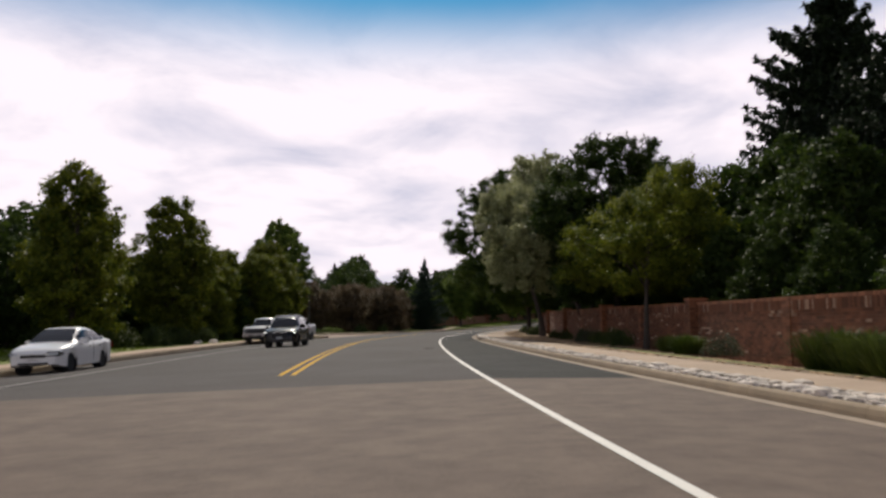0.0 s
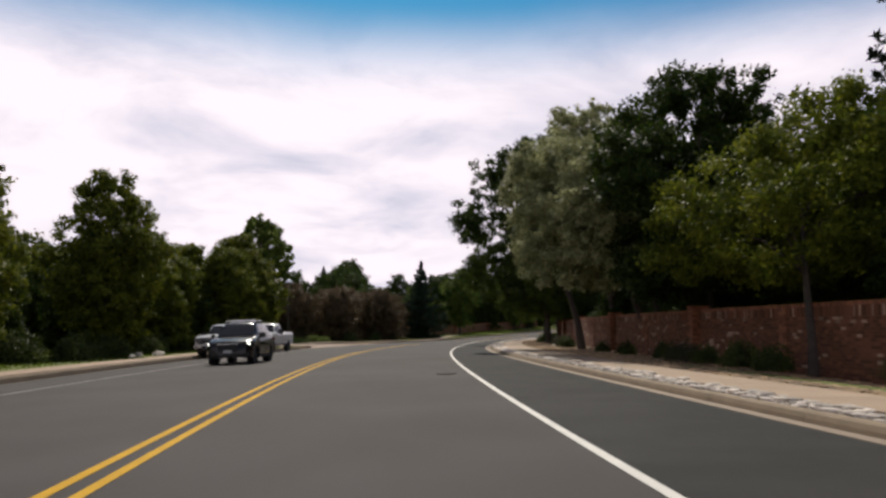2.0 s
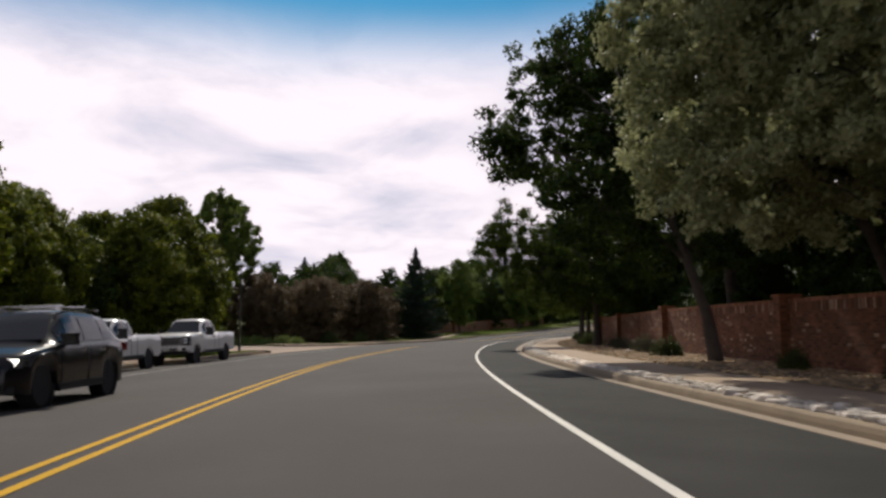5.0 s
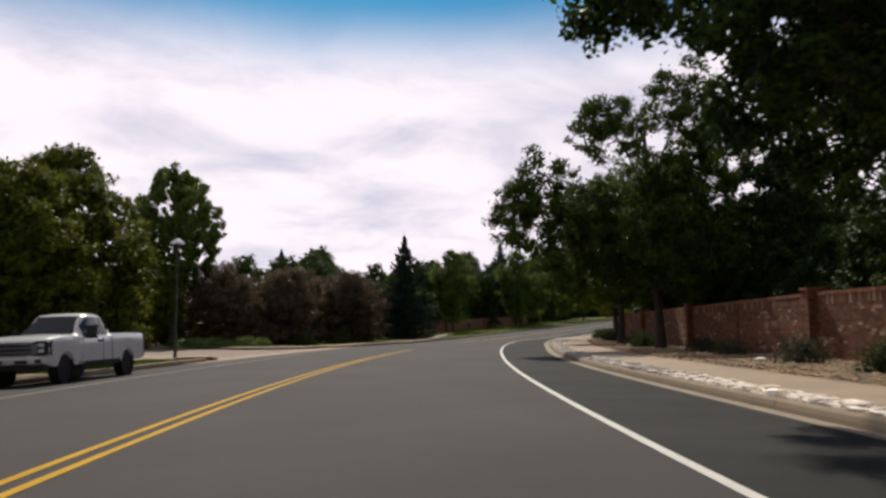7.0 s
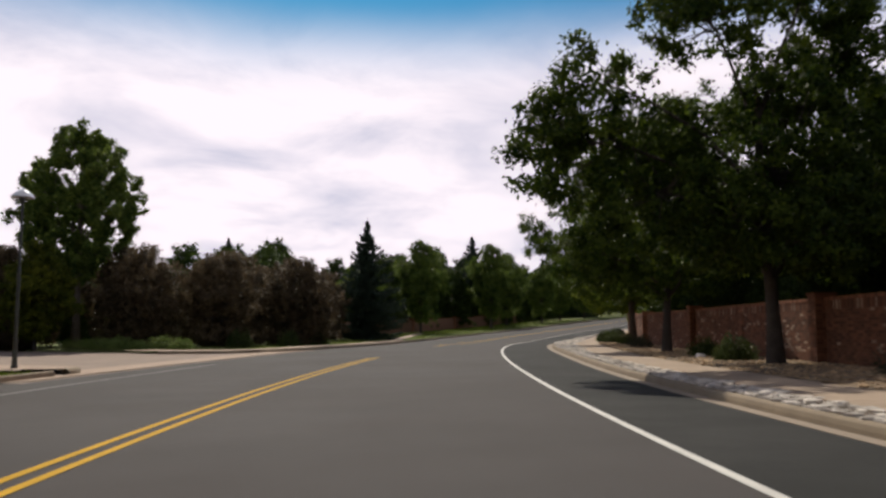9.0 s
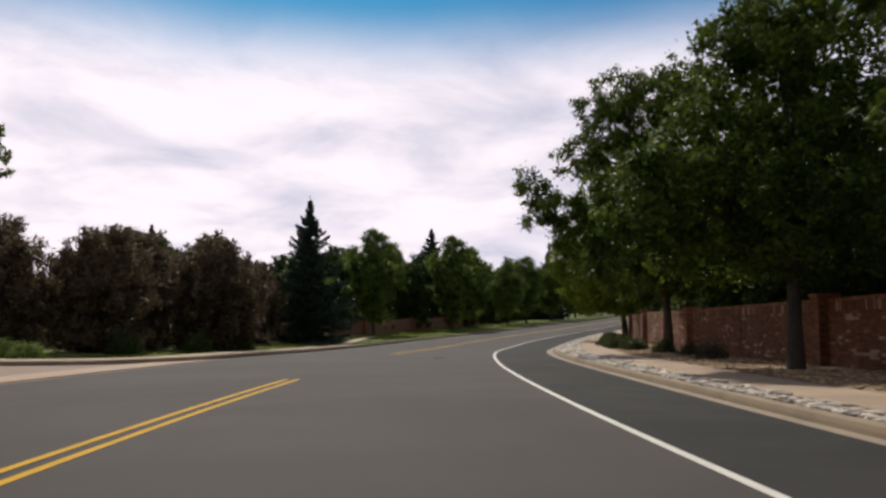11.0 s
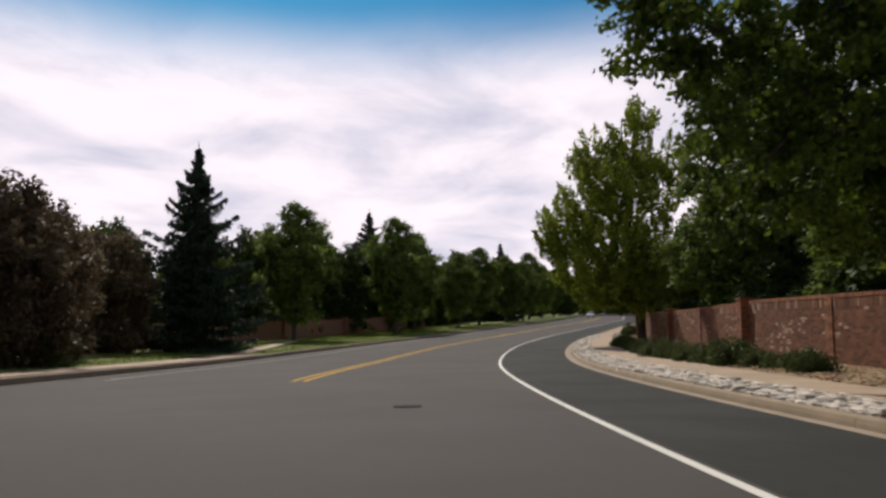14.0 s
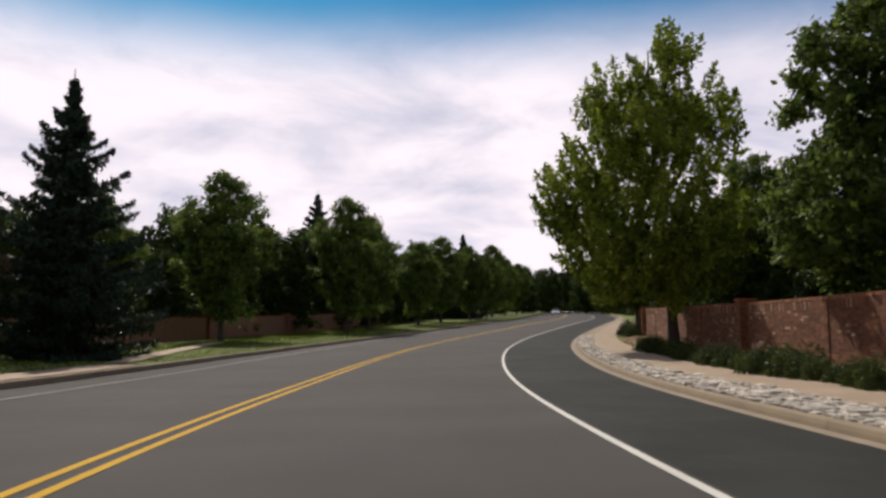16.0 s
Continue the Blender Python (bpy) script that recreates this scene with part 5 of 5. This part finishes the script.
def brick_wall(name, s0, bays, o_fn, z_fn, height, side_sign, pick, label, fine=True, pillar_h=0.16):
    """Bays of brickwork between piers. side_sign: which way the seen face looks (-1: towards lower o)."""
    root = tagged(new(name), label, "wall", kind="structure")
    rng = np.random.default_rng(len(name) + 7)
    s1 = s0 + bays * BAY
    d = side_sign * 0.012
    strip("wall_core", s0, s1, 1.5, [lambda s: (o_fn(s) - d, z_fn(s) - 0.3), lambda s: (o_fn(s) - d, z_fn(s) + height - 0.01), lambda s: (o_fn(s) - side_sign * 0.22, z_fn(s) + height - 0.01), lambda s: (o_fn(s) - side_sign * 0.22, z_fn(s) - 0.3)][:: 1 if side_sign < 0 else -1], M_MORTAR, parent=root, kind="")
    red, pale, single = [], [], []
    rows = int((height - 0.2) / COURSE)
    if fine:
        for b in range(bays):
            a0, a1 = s0 + b * BAY + 0.26, s0 + (b + 1) * BAY - 0.26
            n = int((a1 - a0) / (BRICK_L + 0.012))
            blotch = [(rng.uniform(a0, a1), rng.uniform(0.2, height), rng.uniform(0.1, 0.45)) for _ in range(22)]
            for r in range(rows):
                sh = 0.5 * (r % 2) * BRICK_L
                for k in range(n):
                    s = a0 + k * (BRICK_L + 0.012) + sh
                    if s + BRICK_L > a1 + 0.05:
                        continue
                    c = at(s, o_fn(s), z_fn(s) + r * COURSE)
                    e = at(s + BRICK_L, o_fn(s + BRICK_L), z_fn(s + BRICK_L) + r * COURSE)
                    al = e - c
                    up = Vector((0, 0, BRICK_H))
                    nn = al.normalized().cross(Vector((0, 0, 1))) * (-side_sign)
                    nn = nn if side_sign < 0 else nn
                    out = at(s, o_fn(s) + side_sign * 1.0) - at(s, o_fn(s))
                    out.z = 0
                    out.normalize()
                    p = (c - out * 0.02 + out * rng.uniform(-0.004, 0.004), al, up, out)
                    near = any(abs(s - q[0]) < q[2] * 2.2 and abs(r * COURSE - q[1]) < q[2] * 0.35 for q in blotch)
                    if rng.random() < (0.30 if near else 0.015):
                        pale.append(p)
                    elif pick[0] < s < pick[1] and 6 <= r < 14 and len(single) < 300:
                        single.append((p, s))
                    else:
                        red.append(p)
    for nm, ps, mat in (("brickwork", red, M_BRICK), ("pale_brickwork", pale, M_BRICK_PALE)):
        if ps:
            ob = mesh_object(nm, *brick_arrays(ps), mat, root)
            tagged(ob, kind="stuff")
    if single:
        base = bpy.data.meshes.new("brick")
        v, f = brick_arrays([(Vector((0, 0, 0)), Vector((BRICK_L, 0, 0)), Vector((0, 0, BRICK_H)), Vector((0, 1, 0)))])
        base.from_pydata(v, [], f)
        base.materials.append(M_BRICK)
        for (c, al, up, out), s in single:
            ob = new("brick", base)
            ob.parent = root
            x = al.normalized()
            y = out
            ob.matrix_world = Matrix.Translation(c) @ Matrix((x, y, Vector((0, 0, 1)))).transposed().to_4x4()
    # a course of upright bricks, coping of bricks on edge, then piers
    if fine:
        tall, pale_tall = [], []
        s = s0 + 0.26
        while s < s1:
            c = at(s, o_fn(s), z_fn(s) + rows * COURSE)
            e = at(s + 0.068, o_fn(s), z_fn(s) + rows * COURSE)
            out = at(s, o_fn(s) + side_sign) - at(s, o_fn(s))
            out.z = 0
            out.normalize()
            p = (c - out * 0.02 + out * rng.uniform(0.0, 0.012), e - c, Vector((0, 0, height - rows * COURSE - 0.012)), out)
            (pale_tall if rng.random() < 0.12 else tall).append(p)
            s += 0.079
        for ps, mat in ((tall, M_BRICK), (pale_tall, M_BRICK_PALE)):
            tagged(mesh_object("upright_course", *brick_arrays(ps), mat, root), kind="stuff")
        # shallow brick pilasters in the middle of the bays
        for b in range(bays):
            s = s0 + (b + 0.5) * BAY
            ps = []
            out = at(s, o_fn(s) + side_sign) - at(s, o_fn(s))
            out.z = 0
            out.normalize()
            for r in range(int(height / COURSE)):
                for k in range(2):
                    a = s - 0.232 + 0.235 * k
                    c = at(a, o_fn(a), z_fn(s) + r * COURSE)
                    ps.append((c - out * 0.01, at(a + 0.222, o_fn(a), z_fn(s) + r * COURSE) - c, Vector((0, 0, BRICK_H)), out))
            mesh_object("pilaster", *brick_arrays(ps, 0.06), M_BRICK, root)
    cop = []
    s = s0
    while s < s1:
        c = at(s, o_fn(s), z_fn(s) + height - 0.01)
        e = at(s + 0.075, o_fn(s + 0.075), z_fn(s + 0.075) + height - 0.01)
        out = at(s, o_fn(s) + side_sign) - at(s, o_fn(s))
        out.z = 0
        out.normalize()
        cop.append((c - out * 0.24, e - c, Vector((0, 0, 0.10)), out))
        s += 0.085 if fine else 0.6
    ob = mesh_object("coping", *brick_arrays(cop, 0.275), M_BRICK, root)
    for b in range(bays + 1):
        s = s0 + b * BAY
        pier = new("pier")
        pier.parent = root
        p = at(s, o_fn(s), z_fn(s))
        out = at(s, o_fn(s) + side_sign) - at(s, o_fn(s))
        out.z = 0
        out.normalize()
        x = Vector((0, 0, 1)).cross(out)
        pier.matrix_world = Matrix.Translation(p) @ Matrix((x, out, Vector((0, 0, 1)))).transposed().to_4x4()
        h = height + pillar_h
        part("pier_core", box_bm(-0.235, 0.235, -0.32, 0.265, -0.3, h), M_MORTAR, pier)
        ps = []
        for r in range(int(h / COURSE)):
            z = r * COURSE
            for k in range(2):
                x0 = -0.25 + k * 0.252
                ps.append((Vector((x0, 0.245, z)), Vector((0.242, 0, 0)), Vector((0, 0, BRICK_H)), Vector((0, 1, 0))))
            for k in range(3):
                for sx in (1, -1):
                    ps.append((Vector((sx * 0.215, -0.32 + k * 0.2, z)), Vector((0, 0.19, 0)), Vector((0, 0, BRICK_H)), Vector((sx, 0, 0))))
        mesh_object("pier_brickwork", *brick_arrays(ps), M_BRICK, pier)
        part("pier_cap", box_bm(-0.29, 0.29, -0.37, 0.32, h - 0.01, h + 0.07, 0.015), M_BRICK, pier)
    return root


brick_wall("wall_right", 131.6 - 9 * BAY, 16, lambda s: WALL_O, bed_rise, 1.84, -1, (74.0, 82.5), "weathered red brick garden wall with piers")
brick_wall("wall_left", 150.0, 5, lambda s: -26.5 + 0.02 * (s - 150), lambda s: 0.1, 1.75, 1, (0, 0), "dark red brick garden wall behind the lawn", fine=False)


# ---- cobbles beside the kerb ----
def cobble_mesh(seed):
    rng = np.random.default_rng(seed)
    bm = bmesh.new()
    bmesh.ops.create_icosphere(bm, subdivisions=1, radius=0.5)
    sq = rng.uniform(0.34, 0.58)
    lx, ly = rng.uniform(1.0, 1.6), rng.uniform(0.75, 1.05)
    for v in bm.verts:
        k = 1 + rng.uniform(-0.26, 0.2)
        v.co = Vector((v.co.x * k * lx, v.co.y * k * ly, max(-0.4, min(0.36, v.co.z * k)) * sq * 1.25))
    return bm


def cobbles():
    root = tagged(new("cobble_strip"), "pale rounded cobbles laid between kerb and pavement", "cobbles", kind="structure")
    rng = np.random.default_rng(77)
    shapes = []
    for k in range(8):
        me = bpy.data.meshes.new("cobble")
        bm = cobble_mesh(k)
        bm.to_mesh(me)
        bm.free()
        me.materials.append(M_STONE)
        shapes.append(me)
    arrs = []
    for me in shapes:
        v = np.empty(len(me.vertices) * 3)
        me.vertices.foreach_get("co", v)
        arrs.append((v.reshape(-1, 3), np.array([p.vertices[:] for p in me.polygons])))
    verts, faces, off, single = [], [], 0, 0
    s = 2.0
    while s < 185:
        a, b = o_kerb(s) + 0.22, o_walk(s) + 0.05
        near = 56 < s < 78
        o = a
        while o < b:
            size = rng.uniform(0.08, 0.19) * (1.6 if rng.random() < 0.10 else 1)
            k = rng.integers(8)
            p = at(s + rng.uniform(-0.1, 0.1), min(o + rng.uniform(-0.03, 0.06), b), 0.115 + size * rng.uniform(0.05, 0.2))
            rot = rng.uniform(0, 6.28)
            if near and single < 300:
                ob = new("cobble", shapes[k])
                ob.parent = root
                ob.matrix_world = Matrix.Translation(p) @ Matrix.Rotation(rot, 4, "Z") @ Matrix.Scale(size, 4)
                single += 1
            else:
                v, f = arrs[k]
                c, sn = math.cos(rot), math.sin(rot)
                w = v * size
                w = np.stack([w[:, 0] * c - w[:, 1] * sn + p.x, w[:, 0] * sn + w[:, 1] * c + p.y, w[:, 2] + p.z], 1)
                verts.append(w)
                faces.append(f + off)
                off += len(v)
            o += size * 1.02
        s += 0.125
    ob = mesh_object("loose_cobbles", np.concatenate(verts), np.concatenate(faces), M_STONE, root)
    tagged(ob, kind="stuff")


cobbles()


def bed_rocks():
    rng = np.random.default_rng(31)
    bm = cobble_mesh(3)
    bm.verts.ensure_lookup_table()
    v = np.array([q.co[:] for q in bm.verts])
    f = np.array([[q.index for q in p.verts] for p in bm.faces])
    bm.free()
    verts, faces = [], []
    n = 12000
    for i in range(n):
        s = rng.uniform(5, 175)
        a = o_bed(s) + 0.04
        o = a + (WALL_O - 0.05 - a) * rng.random()
        u = (o - a) / max(0.2, WALL_O - a)
        size = rng.uniform(0.04, 0.13) * (1.8 if rng.random() < 0.05 else 1)
        p = at(s, o, 0.18 + (bed_rise(s) + 0.06 - 0.17) * u)
        r = rng.uniform(0, 6.28)
        c, sn = math.cos(r), math.sin(r)
        w = v * size
        verts.append(np.stack([w[:, 0] * c - w[:, 1] * sn + p.x, w[:, 0] * sn + w[:, 1] * c + p.y, w[:, 2] + p.z], 1))
        faces.append(f + i * len(v))
    tagged(mesh_object("bed_rocks", np.concatenate(verts), np.concatenate(faces), M_ROCK), "tan rocks scattered over the bed along the wall", "rocks", kind="stuff")


bed_rocks()

# manhole covers in the driving lane
def manhole_cover(s, o, size):
    cover = new("manhole_cover")
    part("ring", lathe_bm([(0.36, 0.004), (0.36, 0.012), (0.30, 0.012), (0.30, 0.004)], 32), M_IRON, cover)
    part("lid", lathe_bm([(0.295, 0.003), (0.295, 0.010), (0.001, 0.012)], 32), M_IRON, cover)
    place(cover, s, o, "dark cast iron manhole cover set in the asphalt", "manhole cover", 0.001)
    cover.scale = (size, size, 1.0)


manhole_cover(35.63, -0.68, 0.72)
manhole_cover(114.2, -2.47, 0.62)


# ---- shrubs, grasses, boulders ----
def shrub(seed, r, h, mat, leaves=1800, leaf=0.09):
    rng = np.random.default_rng(seed)
    root = new("shrub")
    verts, faces = [], []
    tips = []
    for k in range(14):
        az = rng.uniform(0, 6.28)
        d = Vector((math.cos(az) * r * rng.uniform(0.3, 0.9), math.sin(az) * r * rng.uniform(0.3, 0.9), h * rng.uniform(0.5, 0.92)))
        tube([Vector((0, 0, 0)), d * 0.5 + Vector((0, 0, 0.1 * h)), d], [0.02, 0.014, 0.005], 4, verts, faces)
        tips.append(d)
    mesh_object("branch", verts, faces, M_BARK, root)
    n = leaves
    u = rng.normal(size=(n, 3))
    u /= np.linalg.norm(u, axis=1, keepdims=True)
    u[:, 2] = np.abs(u[:, 2])
    az = np.arctan2(u[:, 1], u[:, 0])
    lob = 1 + 0.18 * np.sin(3 * az + seed) + 0.14 * np.sin(5 * az + 4 * u[:, 2] + seed)
    rad = (rng.uniform(0.25, 1.0, n) ** 0.5) * lob
    c = np.stack([u[:, 0] * rad * r, u[:, 1] * rad * r, u[:, 2] * rad * h * 0.95 + 0.03], 1)
    leaves_mesh("foliage", c, leaf * rng.uniform(0.6, 1.4, n), rng, mat, root, simple=True, aspect=1.0)
    return root


def tall_grass(seed, r, h, mat, blades=900):
    rng = np.random.default_rng(seed)
    root = new("ornamental_grass")
    verts, faces = [], []
    for k in range(blades):
        az, q = rng.uniform(0, 6.28), rng.uniform(0, 1) ** 0.7
        b = np.array([math.cos(az) * q * r * 0.5, math.sin(az) * q * r * 0.5, 0])
        hh = h * rng.uniform(0.35, 1.0)
        out = np.array([math.cos(az), math.sin(az), 0]) * (0.15 + 0.75 * q) * r * rng.uniform(0.3, 1.1)
        sd = np.array([-math.sin(az), math.cos(az), 0]) * 0.012
        m = b + out * 0.45 + [0, 0, hh * 0.75]
        t = b + out + [0, 0, hh * (1.0 - 0.25 * q)]
        i = len(verts)
        verts += [b - sd, b + sd, m + sd, m - sd, t]
        faces += [(i, i + 1, i + 2, i + 3), (i + 3, i + 2, i + 4)]
    mesh_object("foliage", verts, faces, mat, root)
    return root


M_GRASS_TALL = leaf_material("tall_grass_blades", (0.03, 0.052, 0.008), (0.11, 0.135, 0.026))
juniper = shrub(41, 0.75, 0.75, M_SHRUB, 2600, 0.10)
rng_s = np.random.default_rng(8)
first = True
for s in list(np.arange(121, 157, 1.3)):
    plant(juniper, s, 6.9 + rng_s.uniform(-0.25, 0.35), "low dark green juniper in the planting bed", 0.15, rng_s.uniform(0, 6), rng_s.uniform(0.55, 1.15), "shrub", "junipers along the wall", copy=not first)
    first = False
sage = shrub(42, 0.7, 0.8, leaf_material("grey_green_leaves", (0.05, 0.055, 0.03), (0.10, 0.10, 0.06)), 1500, 0.08)
for i, (s, o, k) in enumerate(((70.5, 7.2, 1.0), (77, 7.4, 0.8), (81, 7.5, 0.9), (91, 7.4, 0.9), (108, 7.2, 0.9), (112, 7.4, 0.8), (23, 7.3, 0.8), (40, 7.0, 0.9))):
    plant(sage, s, o, "sparse grey-green shrub in the planting bed", 0.12, i * 2.0, k, "shrub", "grey shrubs along the wall", copy=i > 0)
green_bush = shrub(43, 0.8, 1.0, M_SHRUB, 2400, 0.11)
for i, (s, o, k) in enumerate(((65.5, 7.0, 0.72), (34, 7.2, 0.62), (36.5, 7.4, 0.7), (39, 7.3, 0.55), (44, 7.5, 0.6), (50, 7.5, 0.55), (55, 7.4, 0.5), (90, 6.8, 0.8), (94, 7.0, 0.7), (184, 7.8, 1.2), (178, 8.0, 1.0), (116, 7.3, 0.7))):
    plant(green_bush, s, o, "dense green shrub in the planting bed", 0.12, i * 1.3, k, "shrub", "green shrubs along the wall", copy=i > 0)
blue_grass = tall_grass(44, 1.15, 1.0, M_GRASS_TALL, 1100)
for i, (s, o, k) in enumerate(((15.5, 7.2, 1.0), (17.0, 7.3, 1.05), (14.0, 7.0, 1.0), (27, 7.6, 0.75), (29, 7.7, 0.7), (12.5, 6.9, 1.1))):
    plant(blue_grass, s, o, "clump of tall green ornamental grass by the wall", 0.05, i * 1.1, k, "ornamental grass", "grasses along the wall", copy=i > 0)
bright = shrub(45, 0.85, 0.75, M_SHRUB_BRIGHT, 2400, 0.10)
for i, (s, o, k) in enumerate(((115.2, -21.0, 1.0), (116.2, -22.8, 1.15), (116.4, -24.6, 0.8), (117.0, -26.2, 1.1), (117.2, -27.6, 1.0), (118.5, -29.5, 0.8), (119.5, -31.5, 0.8))):
    plant(bright, s, o, "bright green low shrub at the far corner", 0.1, i * 1.4, k, "shrub", "low shrubs at the far corner", copy=i > 0)
for i, (s, o, k) in enumerate(((56, -19.2, 1.2), (58.5, -20, 1.4), (61, -19, 1.1), (63.5, -20.5, 1.3), (53, -20.5, 1.5), (67, -19.5, 1.1), (70, -20.5, 1.3), (49, -23, 1.5), (74, -20.5, 1.3), (79, -20, 1.3), (84, -18.5, 0.9), (128, -18.5, 1.2), (133, -17.8, 1.0), (122, -20, 1.3))):
    plant(green_bush, s, o, "dense green shrub at the edge of the lawn", 0.05, i * 1.9, k, "shrub", "shrubs on the lawn", copy=True)


def boulder(seed, size):
    bm = bmesh.new()
    bmesh.ops.create_icosphere(bm, subdivisions=3, radius=0.5)
    for v in bm.verts:
        n = noise.noise(v.co * 2.3 + Vector((seed, 0, 0))) * 0.35 + noise.noise(v.co * 6 + Vector((0, seed, 0))) * 0.1
        v.co = v.co * (1 + n)
        v.co.z *= 0.65
    me = bpy.data.meshes.new("boulder")
    bm.to_mesh(me)
    bm.free()
    me.materials.append(M_STONE)
    ob = new("boulder", me)
    ob.scale = (size, size, size)
    return ob


for i, (s, o, k) in enumerate(((64.5, -18.0, 0.7), (63.2, -18.7, 0.5), (61.0, -18.1, 0.4), (66.0, -18.4, 0.45), (72, 6.7, 0.3), (93, 6.6, 0.35))):
    b = boulder(i * 3.7 + 1, k)
    b.location = at(s, o, 0.18)
    tagged(b, "pale boulder lying at the bed's edge", "boulder", "boulders")


# ---- lawn ----
def lawn(name, s0, s1, o0, o1, count, seed, h):
    rng = np.random.default_rng(seed)
    verts, faces = [], []
    ss, oo = rng.uniform(s0, s1, count), rng.uniform(0, 1, count)
    for s, f in zip(ss, oo):
        a, b = o0(s), o1(s)
        o = a + (b - a) * f
        if 148 < s < 172 and path_edge(s) - 1.15 < o < path_edge(s) + 0.05:
            continue
        p = at(s, o, 0.08)
        az = rng.uniform(0, 6.28)
        d = Vector((math.cos(az), math.sin(az), 0)) * 0.05
        t = p + Vector((rng.normal() * 0.05, rng.normal() * 0.05, h * rng.uniform(0.5, 1.2)))
        i = len(verts)
        verts += [p - d, p + d, t]
        faces.append((i, i + 1, i + 2))
    ob = mesh_object(name, verts, faces, M_GRASS)
    tagged(ob, "short mown grass in sun and shade", "grass", kind="stuff")


lawn("lawn_grass", 77, 90, lambda s: -18.0, lambda s: o_lkerb(s) - 0.3, 4000, 9, 0.10)
lawn("lawn_grass", 10, 83, lambda s: -30.0, lambda s: o_lkerb(s) - 2.3, 26000, 3, 0.08)
lawn("lawn_grass", 119, 149, lambda s: -27.0, lambda s: o_lkerb(s) - 2.25, 16000, 4, 0.08)
lawn("lawn_grass", 149, 240, lambda s: -26.0, lambda s: o_lkerb(s) - 0.28, 40000, 5, 0.08)


# ---- house behind the far wall ----
def house(s, o, w, d, h, rise, turn):
    root = new("house")
    part("wall", box_bm(-w / 2, w / 2, -d / 2, d / 2, 0, h), M_HOUSE, root)
    bm = bmesh.new()
    e = 0.5
    v = [bm.verts.new(p) for p in ((-w / 2 - e, -d / 2 - e, h - 0.1), (w / 2 + e, -d / 2 - e, h - 0.1), (w / 2 + e, d / 2 + e, h - 0.1), (-w / 2 - e, d / 2 + e, h - 0.1), (-w / 2 - e, 0, h + rise), (w / 2 + e, 0, h + rise))]
    for f in ((0, 1, 5, 4), (2, 3, 4, 5), (0, 4, 3), (1, 2, 5), (0, 3, 2, 1)):
        bm.faces.new([v[k] for k in f])
    part("roof", bm, M_ROOF, root, "grey shingle gable roof")
    for k in range(3):
        x = -w / 2 + w * (k + 0.7) / 3.4
        win = new("window")
        win.parent = root
        part("window_frame", box_bm(x - 0.6, x + 0.6, -d / 2 - 0.06, -d / 2 + 0.02, 0.9, 2.2, 0.01), M_PAINT_WHITE, win)
        part("pane", box_bm(x - 0.52, x + 0.52, -d / 2 - 0.075, -d / 2 - 0.05, 0.98, 2.12), M_GLASS, win)
    root.matrix_world = Matrix.Translation(at(s, o)) @ Matrix.Rotation(turn, 4, "Z")
    tagged(root, "pale house with a grey shingle roof behind trees", "house")


house(187.0, -30.6, 5.0, 4.0, 2.1, 1.15, -0.42)
